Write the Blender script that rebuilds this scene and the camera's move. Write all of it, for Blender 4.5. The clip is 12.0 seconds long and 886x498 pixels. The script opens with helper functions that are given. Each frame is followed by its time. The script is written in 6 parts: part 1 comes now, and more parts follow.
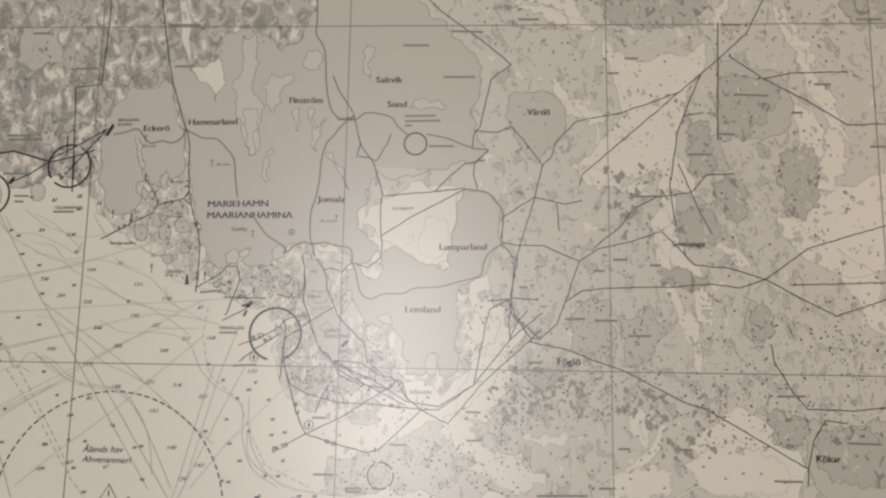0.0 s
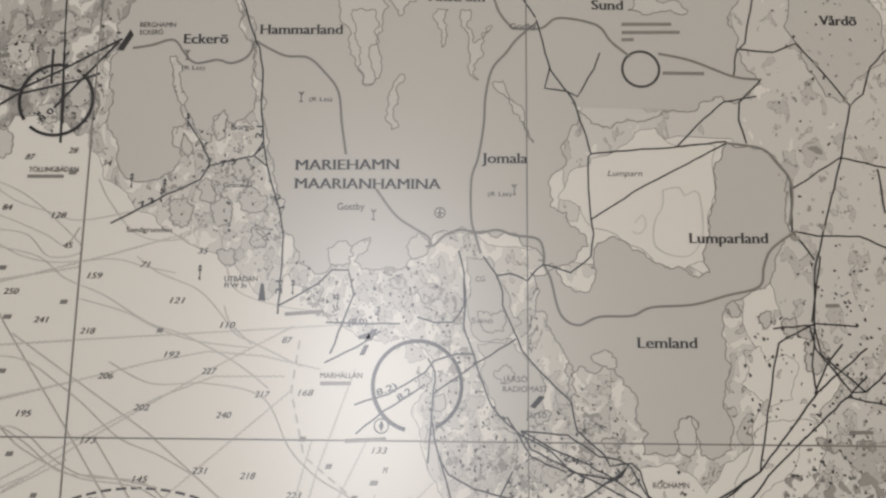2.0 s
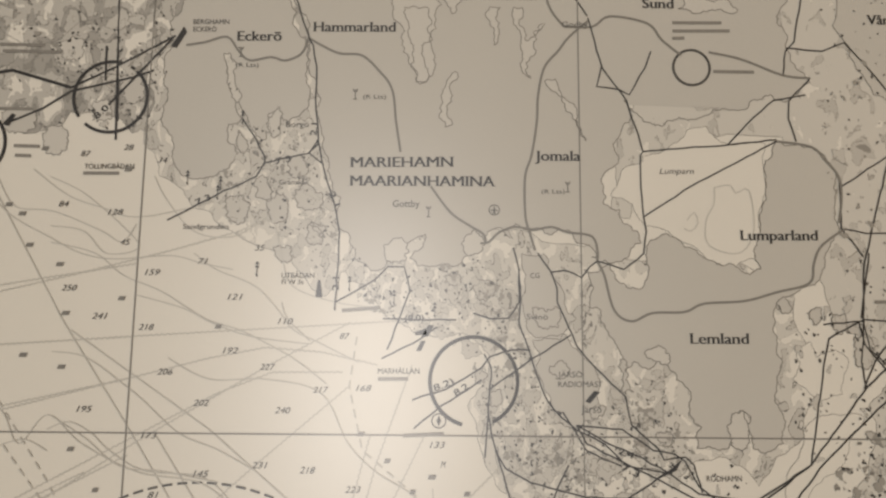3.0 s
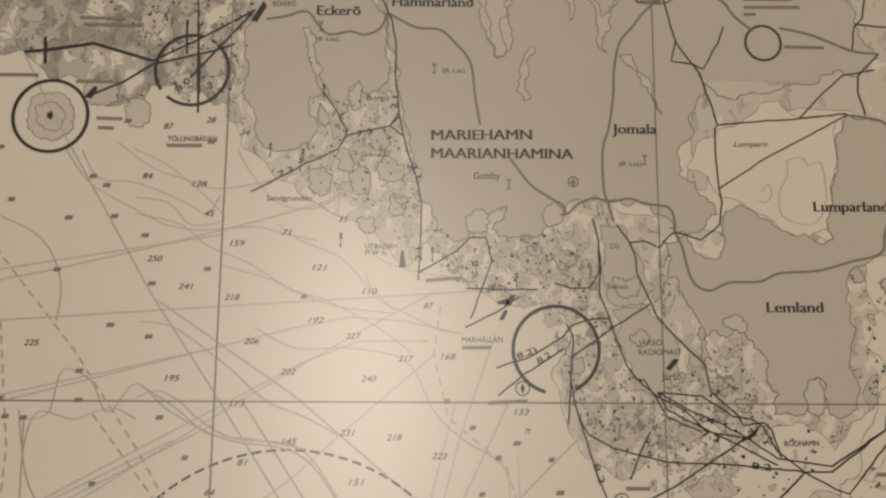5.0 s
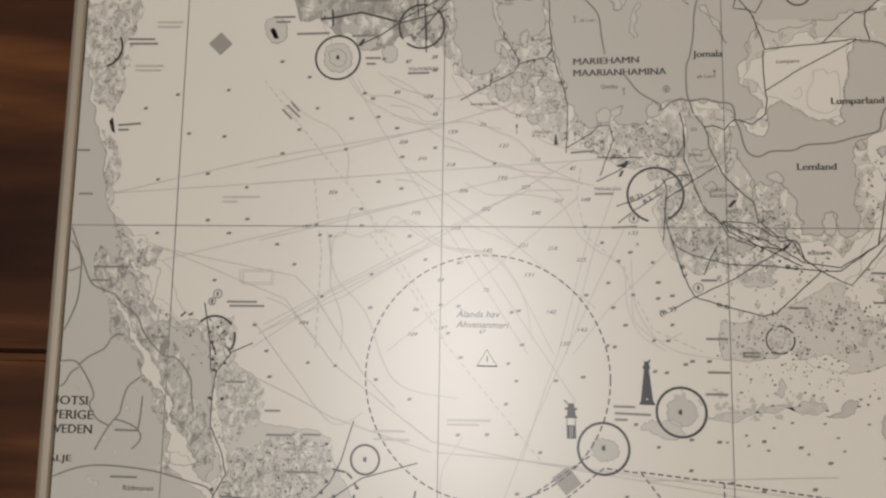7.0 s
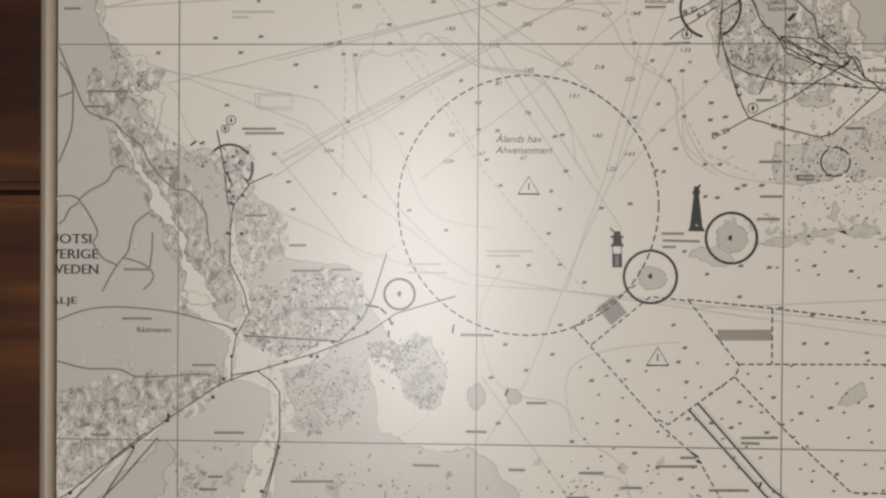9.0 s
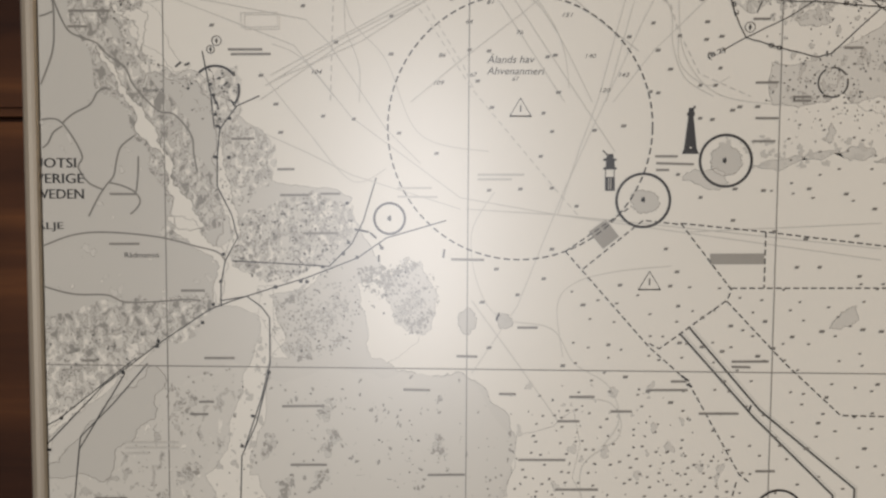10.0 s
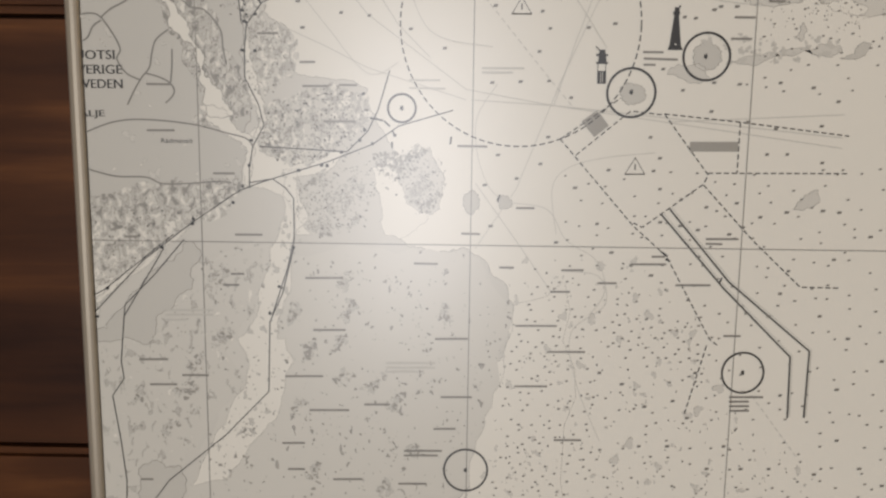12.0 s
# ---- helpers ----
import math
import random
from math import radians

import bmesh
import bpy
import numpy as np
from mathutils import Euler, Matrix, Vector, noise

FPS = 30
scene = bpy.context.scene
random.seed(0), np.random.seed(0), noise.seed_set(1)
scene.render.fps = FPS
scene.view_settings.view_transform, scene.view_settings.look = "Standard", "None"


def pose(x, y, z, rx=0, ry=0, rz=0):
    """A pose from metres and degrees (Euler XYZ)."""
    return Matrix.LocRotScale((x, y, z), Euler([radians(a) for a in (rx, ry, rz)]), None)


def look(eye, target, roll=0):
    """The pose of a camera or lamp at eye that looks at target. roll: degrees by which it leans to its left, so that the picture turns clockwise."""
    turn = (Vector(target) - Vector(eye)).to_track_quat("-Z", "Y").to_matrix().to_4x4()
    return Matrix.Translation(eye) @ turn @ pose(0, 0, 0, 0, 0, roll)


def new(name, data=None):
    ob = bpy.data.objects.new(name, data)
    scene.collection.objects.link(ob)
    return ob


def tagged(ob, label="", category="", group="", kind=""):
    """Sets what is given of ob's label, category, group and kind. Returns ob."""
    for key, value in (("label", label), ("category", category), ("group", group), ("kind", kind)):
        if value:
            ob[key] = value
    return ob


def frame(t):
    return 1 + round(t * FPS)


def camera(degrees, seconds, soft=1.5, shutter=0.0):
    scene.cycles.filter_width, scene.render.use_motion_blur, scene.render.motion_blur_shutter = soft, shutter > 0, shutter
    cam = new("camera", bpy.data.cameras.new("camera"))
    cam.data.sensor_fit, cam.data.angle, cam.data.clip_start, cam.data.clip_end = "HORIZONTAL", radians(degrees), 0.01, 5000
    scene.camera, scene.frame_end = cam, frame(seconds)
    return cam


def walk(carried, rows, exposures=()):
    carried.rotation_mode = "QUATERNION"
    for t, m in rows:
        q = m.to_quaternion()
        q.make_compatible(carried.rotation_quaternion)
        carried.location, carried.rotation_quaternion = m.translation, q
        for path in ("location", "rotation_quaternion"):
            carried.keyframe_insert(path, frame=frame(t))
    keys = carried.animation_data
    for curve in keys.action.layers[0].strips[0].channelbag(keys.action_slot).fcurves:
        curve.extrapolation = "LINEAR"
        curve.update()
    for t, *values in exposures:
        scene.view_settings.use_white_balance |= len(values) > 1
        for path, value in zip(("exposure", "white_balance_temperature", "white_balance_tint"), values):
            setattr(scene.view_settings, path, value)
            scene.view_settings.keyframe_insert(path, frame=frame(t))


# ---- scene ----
cam = camera(66.0, 12.0, soft=2.4)
PATH = [
    (0, pose(0.16579, -0.28268, 0.01173, 97.594, -0.856, 2.389)),
    (0.5, pose(0.15035, -0.26923, 0.00722, 98.350, -0.857, 1.363)),
    (1, pose(0.12984, -0.23116, 0.01673, 98.782, -0.667, 0.649)),
    (1.5, pose(0.10737, -0.19184, 0.01950, 98.269, -0.595, 0.031)),
    (2, pose(0.08928, -0.16906, 0.02278, 98.089, -0.651, -0.368)),
    (2.5, pose(0.08428, -0.16463, 0.02362, 97.325, -0.644, -0.544)),
    (3, pose(0.07393, -0.17071, 0.02364, 97.413, -0.616, -0.866)),
    (4.8, pose(0.05312, -0.15605, 0.01957, 98.219, -0.417, -2.215)),
    (5, pose(0.05075, -0.17174, 0.01615, 97.307, -0.415, -1.700)),
    (5.5, pose(0.05358, -0.20674, -0.00271, 97.231, -0.461, -1.178)),
    (6, pose(0.06687, -0.23085, -0.01773, 97.794, -0.743, 1.944)),
    (6.5, pose(0.05762, -0.24645, -0.03043, 96.558, -0.889, 5.188)),
    (7, pose(0.02426, -0.27088, -0.03899, 96.289, -0.974, 4.881)),
    (7.2, pose(0.01090, -0.27485, -0.04178, 96.226, -0.876, 4.225)),
    (8.8, pose(-0.00676, -0.25000, -0.07074, 90.547, -0.438, 1.488)),
    (9, pose(-0.00602, -0.25149, -0.07403, 89.685, -0.393, 1.508)),
    (9.5, pose(-0.00649, -0.25128, -0.08335, 88.257, -0.353, 1.343)),
    (10, pose(-0.00330, -0.24900, -0.09032, 87.037, -0.347, 1.331)),
    (10.5, pose(-0.00205, -0.24628, -0.09634, 86.190, -0.421, 1.116)),
    (11, pose(0.00063, -0.24386, -0.10111, 85.179, -0.474, 1.164)),
    (11.5, pose(-0.00538, -0.24890, -0.10419, 84.290, -0.522, 0.950)),
    (12, pose(-0.00805, -0.27990, -0.11368, 82.765, -0.713, 0.756)),
]
walk(cam, PATH,
     [(0, 0.04, 6640, 13.4), (0.5, 0.06, 6540, 13.4), (1.0, 0.14, 6290, 13.4), (1.5, 0.08, 6370, 13.4), (2.0, 0.08, 6350, 13.4), (2.5, 0.07, 6840, 13.4), (3.2, 0.0, 7140, 13.4), (5.0, -0.2, 7890, 13.4), (5.5, -0.22, 7890, 13.4),
      (6.0, -0.05, 6940, 13.4), (6.5, -0.03, 6820, 13.4), (7.0, 0.03, 6640, 13.4), (9.0, 0.06, 6540, 13.4), (12.0, 0.1, 6520, 13.4)])

# ---- light ----
world = bpy.data.worlds.new("world")
scene.world = world
world.use_nodes = True
world.node_tree.nodes["Background"].inputs[0].default_value = (1.0, 0.86, 0.7, 1)
world.node_tree.nodes["Background"].inputs[1].default_value = 0.02

# tall strip light added behind the camera for the upright glare; no doorway there
lamp = new("rear_strip_light", bpy.data.lights.new("rear_strip_light", "AREA"))
lamp.matrix_world = look((-0.18, -2.8, -0.15), (0.05, 0, -0.12))
lamp.data.shape = "RECTANGLE"
lamp.data.size, lamp.data.size_y = 0.18, 1.3
lamp.data.energy = 55.5
lamp.data.color = (0.965, 0.98, 1.0)

# unseen warm fill from the right, added to tint and brighten that side
glow = new("warm_side_fill", bpy.data.lights.new("warm_side_fill", "POINT"))
glow.location = (1.1, -0.6, 0.3)
glow.data.energy = 6.5
glow.data.shadow_soft_size = 0.08
glow.data.color = (1.0, 0.66, 0.36)


# ---- materials ----
def material(name, colour, rough=0.5, metal=0.0, coat=0.0, vary=0.06, size=60.0, bump=0.0, fine=900.0, gloss=0.5):
    m = bpy.data.materials.new(name)
    m.use_nodes = True
    n, l = m.node_tree.nodes, m.node_tree.links
    b = n["Principled BSDF"]
    b.inputs["Roughness"].default_value = rough
    b.inputs["Metallic"].default_value = metal
    b.inputs["Specular IOR Level"].default_value = gloss
    b.inputs["Coat Weight"].default_value = coat
    b.inputs["Coat Roughness"].default_value = 0.34
    co = n.new("ShaderNodeTexCoord")
    big, small = n.new("ShaderNodeTexNoise"), n.new("ShaderNodeTexNoise")
    big.inputs["Scale"].default_value, small.inputs["Scale"].default_value = size, fine
    big.inputs["Detail"].default_value = 3
    add = n.new("ShaderNodeMath")
    add.operation = "MULTIPLY_ADD"
    add.inputs[1].default_value = 0.5
    ramp = n.new("ShaderNodeMixRGB")
    ramp.inputs[1].default_value = (*[c * (1 - vary) for c in colour], 1)
    ramp.inputs[2].default_value = (*[min(1, c * (1 + vary)) for c in colour], 1)
    half = n.new("ShaderNodeMath")
    half.operation = "MULTIPLY"
    half.inputs[1].default_value = 0.5
    l.new(co.outputs["Object"], big.inputs["Vector"])
    l.new(co.outputs["Object"], small.inputs["Vector"])
    l.new(small.outputs["Fac"], half.inputs[0])
    l.new(big.outputs["Fac"], add.inputs[0])
    l.new(half.outputs[0], add.inputs[2])
    l.new(add.outputs[0], ramp.inputs[0])
    l.new(ramp.outputs[0], b.inputs["Base Color"])
    if bump:
        bp = n.new("ShaderNodeBump")
        bp.inputs["Strength"].default_value = bump
        bp.inputs["Distance"].default_value = 0.0004
        l.new(small.outputs["Fac"], bp.inputs["Height"])
        l.new(bp.outputs[0], b.inputs["Normal"])
    return m


WARM = (0.98, 0.96, 0.87)


def print_ink(name, colour, vary=0.05):
    """Print on yellowed, satin-laminated paper."""
    warm = tuple(c * w for c, w in zip(colour, WARM))
    return material(name, warm, rough=0.5, coat=1.0, vary=vary, size=25, fine=1500, bump=0.03, gloss=0.12)


PAPER = print_ink("chart_paper", (0.545, 0.532, 0.503), 0.03)
SHOAL = print_ink("shoal_tint", (0.435, 0.426, 0.407), 0.04)
LAND = print_ink("land_tint", (0.395, 0.387, 0.369), 0.04)
ISLE = print_ink("islet_tint", (0.40, 0.391, 0.372), 0.06)
SKERRY = print_ink("skerry_tint", (0.235, 0.227, 0.212), 0.1)
COAST = print_ink("coastline_ink", (0.14, 0.134, 0.125))
FAINT = print_ink("faint_ink", (0.385, 0.377, 0.359))
GREY = print_ink("grey_ink", (0.04, 0.0385, 0.036))
INK = print_ink("black_ink", (0.012, 0.0115, 0.011))


def skerry_print(name, size, channel, shore, dark=0.9, tone=None, line_tone=0.15, shoal=None, rim=0.02, detail=4.0, rough=0.5):
    """Printed archipelago: channels, shoals and islets with their shore lines, in fractal patches."""
    m = print_ink(name, (0.4, 0.39, 0.37))
    n, l = m.node_tree.nodes, m.node_tree.links
    co, tex, ramp = n.new("ShaderNodeTexCoord"), n.new("ShaderNodeTexNoise"), n.new("ShaderNodeValToRGB")
    stretch = n.new("ShaderNodeMapping")
    stretch.inputs["Rotation"].default_value = (0, radians(-25), 0)
    stretch.inputs["Scale"].default_value = (1.25, 1.0, 0.85)
    tex.inputs["Scale"].default_value, tex.inputs["Detail"].default_value, tex.inputs["Roughness"].default_value = size, detail, rough
    tex.inputs["Distortion"].default_value = 0.7
    white, shoal, land, rock = (0.545, 0.532, 0.503), shoal or (0.44, 0.431, 0.41), tone or (0.365, 0.357, 0.34), (0.205, 0.2, 0.188)
    ink, pale = (line_tone, line_tone * 0.97, line_tone * 0.915), (0.31, 0.302, 0.286)
    steps = [(0.0, white), (channel, pale), (channel + rim * 0.5, shoal), (shore, ink), (shore + rim, land), (dark, ink), (dark + rim * 0.7, rock)]
    ramp.color_ramp.interpolation = "CONSTANT"
    while len(ramp.color_ramp.elements) < len(steps):
        ramp.color_ramp.elements.new(0.5)
    for e, (at_, colour) in zip(ramp.color_ramp.elements, steps):
        e.position = min(at_, 1.0)
        e.color = (*[c * w for c, w in zip(colour, WARM)], 1)
    l.new(co.outputs["Object"], stretch.inputs["Vector"])
    l.new(stretch.outputs[0], tex.inputs["Vector"])
    l.new(tex.outputs["Fac"], ramp.inputs[0])
    l.new(ramp.outputs[0], n["Principled BSDF"].inputs["Base Color"])
    return m


SKERRIES_NORTH = skerry_print("skerries_north", 165, 0.40, 0.52, 0.63, tone=(0.265, 0.259, 0.246), shoal=(0.365, 0.357, 0.34), line_tone=0.15, rim=0.018, detail=4)
SKERRIES_INNER = skerry_print("skerries_inner", 185, 0.43, 0.565, 0.70, line_tone=0.13, rim=0.016, detail=3.0, shoal=(0.445, 0.436, 0.415), tone=(0.38, 0.372, 0.354))
SKERRIES_EAST = skerry_print("skerries_east", 150, 0.34, 0.585, 0.70, shoal=(0.45, 0.441, 0.42), line_tone=0.25, rim=0.013, detail=6, rough=0.55, tone=(0.375, 0.367, 0.35))
SKERRIES_ISLE = skerry_print("skerries_isle", 190, 0.2, 0.36, 0.60, tone=(0.35, 0.342, 0.326), line_tone=0.24, rim=0.012)
SKERRIES_WEST = skerry_print("skerries_west", 280, 0.42, 0.545, 0.66, line_tone=0.19, rim=0.02, detail=3.5, tone=(0.35, 0.342, 0.325))
SKERRIES_LOW = skerry_print("skerries_low", 210, 0.33, 0.60, 0.69, line_tone=0.22, rim=0.014, detail=5, rough=0.55, tone=(0.36, 0.352, 0.335))
SKERRIES_FJORD = skerry_print("skerries_fjord", 260, 0.37, 0.47, 0.585)
GREY_ROCKS = skerry_print("grey_sea_rocks", 210, 0.05, 0.665, 0.76, tone=(0.27, 0.263, 0.25), shoal=(0.45, 0.441, 0.42))
GRID = print_ink("graticule_ink", (0.15, 0.144, 0.135))
SMALL = print_ink("small_print_ink", (0.14, 0.135, 0.126))
ROAD = print_ink("road_ink", (0.15, 0.145, 0.135))
BLUR = print_ink("fine_print_ink", (0.165, 0.158, 0.147), 0.45)
ALU = material("brushed_aluminium", (0.36, 0.315, 0.245), rough=0.36, metal=0.6, vary=0.05, size=30, fine=700, bump=0.05)
BOARD = material("backing_board", (0.35, 0.3, 0.24), rough=0.8)
PLASTER = material("painted_wall", (0.45, 0.4, 0.34), rough=0.8, size=3, fine=40, vary=0.08)


def wood_material():
    m = bpy.data.materials.new("stained_mahogany")
    m.use_nodes = True
    n, l = m.node_tree.nodes, m.node_tree.links
    b = n["Principled BSDF"]
    b.inputs["Roughness"].default_value = 0.5
    b.inputs["Specular IOR Level"].default_value = 0.14
    co, info = n.new("ShaderNodeTexCoord"), n.new("ShaderNodeObjectInfo")
    mp = n.new("ShaderNodeMapping")
    mp.inputs["Scale"].default_value = (3.0, 8.0, 26.0)
    mv = n.new("ShaderNodeVectorMath")
    mv.operation = "SCALE"
    mv.inputs[0].default_value = (7.0, 3.0, 11.0)
    l.new(info.outputs["Random"], mv.inputs["Scale"])
    l.new(mv.outputs[0], mp.inputs["Location"])
    l.new(co.outputs["Object"], mp.inputs["Vector"])
    g, f = n.new("ShaderNodeTexNoise"), n.new("ShaderNodeTexNoise")
    g.inputs["Scale"].default_value, g.inputs["Detail"].default_value, g.inputs["Distortion"].default_value = 1.0, 5, 0.8
    f.inputs["Scale"].default_value, f.inputs["Detail"].default_value = 9.0, 4
    l.new(mp.outputs[0], g.inputs["Vector"])
    l.new(mp.outputs[0], f.inputs["Vector"])
    r = n.new("ShaderNodeValToRGB")
    r.color_ramp.elements[0].position, r.color_ramp.elements[0].color = 0.3, (0.018, 0.0053, 0.0017, 1)
    r.color_ramp.elements[1].position, r.color_ramp.elements[1].color = 0.75, (0.11, 0.04, 0.0115, 1)
    e = r.color_ramp.elements.new(0.55)
    e.color = (0.047, 0.0158, 0.0048, 1)
    mix = n.new("ShaderNodeMath")
    mix.operation = "MULTIPLY_ADD"
    mix.inputs[1].default_value, mix.inputs[2].default_value = 0.16, -0.08
    tot = n.new("ShaderNodeMath")
    l.new(f.outputs["Fac"], mix.inputs[0])
    l.new(g.outputs["Fac"], tot.inputs[0])
    l.new(mix.outputs[0], tot.inputs[1])
    l.new(tot.outputs[0], r.inputs[0])
    l.new(r.outputs[0], b.inputs["Base Color"])
    bp = n.new("ShaderNodeBump")
    bp.inputs["Strength"].default_value, bp.inputs["Distance"].default_value = 0.15, 0.001
    l.new(f.outputs["Fac"], bp.inputs["Height"])
    l.new(bp.outputs[0], b.inputs["Normal"])
    return m


WOOD = wood_material()


# ---- builders ----
from mathutils import geometry


def mesh_part(name, verts, faces, mat, parent=None, label=""):
    me = bpy.data.meshes.new(name)
    me.from_pydata(verts, [], faces)
    me.materials.append(mat)
    me.update()
    ob = new(name, me)
    if parent is not None:
        ob.parent = parent
    return tagged(ob, label)


def part(name, bm, mat, parent=None, label=""):
    me = bpy.data.meshes.new(name)
    bm.to_mesh(me)
    bm.free()
    me.materials.append(mat)
    ob = new(name, me)
    if parent is not None:
        ob.parent = parent
    return tagged(ob, label)


def box(lo, hi, bevel=0.0):
    bm = bmesh.new()
    bmesh.ops.create_cube(bm, size=1)
    for v in bm.verts:
        v.co = [lo[i] + (v.co[i] + 0.5) * (hi[i] - lo[i]) for i in range(3)]
    if bevel:
        bmesh.ops.bevel(bm, geom=bm.edges[:], offset=bevel, segments=2, affect="EDGES")
    return bm


# ---- the room: a panelled wall with the chart, plain walls round it ----
WALL_Y = 0.016
mesh_part("floor", [(-2.4, -3, -1.5), (2.4, -3, -1.5), (2.4, 0.05, -1.5), (-2.4, 0.05, -1.5)], [(0, 1, 2, 3)], BOARD)
tagged(bpy.data.objects["floor"], "plain brown floor of the room", "floor", kind="structure")
tagged(part("ceiling", box((-2.4, -3, 1.0), (2.4, 0.05, 1.05)), PLASTER), "plain pale ceiling", "ceiling", kind="structure")
tagged(part("wall_south", box((-2.4, -3.1, -1.5), (2.4, -3, 1.0)), PLASTER), "plain painted wall opposite the chart", "wall", kind="structure")
tagged(part("wall_west", box((-2.5, -3, -1.5), (-2.4, 0.05, 1.0)), PLASTER), "plain painted side wall", "wall", kind="structure")
tagged(part("wall_east", box((2.4, -3, -1.5), (2.5, 0.05, 1.0)), PLASTER), "plain painted side wall", "wall", kind="structure")
wall = tagged(part("wall_north", box((-2.4, WALL_Y + 0.014, -1.5), (2.4, 0.12, 1.0)), WOOD), "wall panelled with dark mahogany boards", "wall", kind="structure")
PITCH = 0.1915
for k in range(-8, 7):
    lo, hi = -0.0540 + k * PITCH - PITCH + 0.0011, -0.0540 + k * PITCH - 0.0011
    part("board", box((-2.4, WALL_Y, max(lo, -1.5)), (2.4, WALL_Y + 0.014, min(hi, 1.0)), 0.0032), WOOD, wall)

# ---- the framed chart ----
LEFT, RIGHT, LOW, HIGH = -0.1570, 0.72, -0.42, 0.34
chart = tagged(new("framed_chart"), "large framed nautical chart in thin aluminium frame on panelled wall", "wall chart")
part("backing_board", box((LEFT - 0.003, 0.001, LOW - 0.003), (RIGHT + 0.003, WALL_Y - 0.001, HIGH + 0.003)), BOARD, chart, "brown fibre backing board")


def rail(a, b, inward):
    """A frame rail from a to b, with a rounded face; inward: the direction of the picture."""
    along, inw = (Vector(b) - Vector(a)), Vector(inward)
    profile = [(-0.0003, 0.012), (-0.0056, 0.012), (-0.0058, -0.0006), (-0.0055, -0.0016), (-0.0045, -0.0023),
               (-0.0031, -0.0026), (-0.0016, -0.0025), (-0.0007, -0.0020), (-0.0003, -0.0010)]
    d = along.normalized()
    verts, n = [], len(profile)
    for end, sgn in ((Vector(a), -1), (Vector(b), 1)):
        for u, y in profile:
            verts.append(end + inw * u + Vector((0, y, 0)) + d * sgn * (-u))
    faces = [(i, (i + 1) % n, n + (i + 1) % n, n + i) for i in range(n)] + [tuple(range(n)), tuple(range(2 * n - 1, n - 1, -1))]
    bm = bmesh.new()
    vs = [bm.verts.new(v) for v in verts]
    for f in faces:
        bm.faces.new([vs[i] for i in f])
    bmesh.ops.recalc_face_normals(bm, faces=bm.faces)
    return bm


for a, b, inw in (((LEFT, 0, LOW), (LEFT, 0, HIGH), (1, 0, 0)), ((RIGHT, 0, LOW), (RIGHT, 0, HIGH), (-1, 0, 0)),
                  ((LEFT, 0, LOW), (RIGHT, 0, LOW), (0, 0, 1)), ((LEFT, 0, HIGH), (RIGHT, 0, HIGH), (0, 0, -1))):
    part("frame_rail", rail(a, b, inw), ALU, chart, "thin rounded aluminium frame rail")

paper = mesh_part("paper", [(LEFT, 0, LOW), (RIGHT, 0, LOW), (RIGHT, 0, HIGH), (LEFT, 0, HIGH)], [(0, 1, 2, 3)], PAPER, chart,
                  "white laminated chart paper")

# print layers lie a hair above one another
Y_SHOAL, Y_DEEP, Y_LAND, Y_WATER, Y_SPECK, Y_LINE, Y_TEXT = [-0.00004 * k for k in range(1, 8)]
COUNT = [0]


def lift():
    """A few ten-thousandths of a millimetre, so that no two prints share a plane."""
    COUNT[0] = (COUNT[0] + 1) % 331
    return COUNT[0] * 1e-7


def at(p, y):
    return (p[0] / 1000, y, p[1] / 1000)


def rough_outline(pts, rough, levels=3, seed=1):
    """A closed outline made ragged like a coast: each side is broken at its middle, again and again."""
    rnd = random.Random(seed)
    for _ in range(levels):
        out = []
        for i, p in enumerate(pts):
            q = pts[(i + 1) % len(pts)]
            dx, dy = q[0] - p[0], q[1] - p[1]
            out.append(p)
            if math.hypot(dx, dy) > 0.45:
                k = rnd.uniform(-rough, rough)
                out.append(((p[0] + q[0]) / 2 - dy * k, (p[1] + q[1]) / 2 + dx * k))
        pts = out
    return pts


def ribbon(pts, width, y, closed=False):
    """A flat line of that width in millimetres."""
    y -= lift()
    verts, n = [], len(pts)
    for i, p in enumerate(pts):
        a = pts[i - 1] if (i or closed) else p
        b = pts[(i + 1) % n] if (i < n - 1 or closed) else p
        d = Vector((b[0] - a[0], b[1] - a[1]))
        d = d.normalized() if d.length > 1e-9 else Vector((1, 0))
        for s in (-0.5, 0.5):
            verts.append(at((p[0] - d.y * s * width, p[1] + d.x * s * width), y))
    faces = [(2 * i, 2 * i + 1, (2 * i + 3) % (2 * n), (2 * i + 2) % (2 * n)) for i in range(n if closed else n - 1)]
    return verts, faces


def join(pieces):
    verts, faces = [], []
    for v, f in pieces:
        faces += [tuple(i + len(verts) for i in g) for g in f]
        verts += v
    return verts, faces


def spline(pts, step=1.0):
    """Points along a smooth line through pts."""
    out = []
    for i in range(len(pts) - 1):
        p0, p1, p2, p3 = (Vector(pts[min(max(i + k, 0), len(pts) - 1)]) for k in (-1, 0, 1, 2))
        n = max(2, int((p2 - p1).length / step))
        for k in range(n):
            t = k / n
            v = 0.5 * (2 * p1 + (p2 - p0) * t + (2 * p0 - 5 * p1 + 4 * p2 - p3) * t * t + (3 * p1 - p0 - 3 * p2 + p3) * t ** 3)
            out.append((v.x, v.y))
    return out + [tuple(pts[-1])]


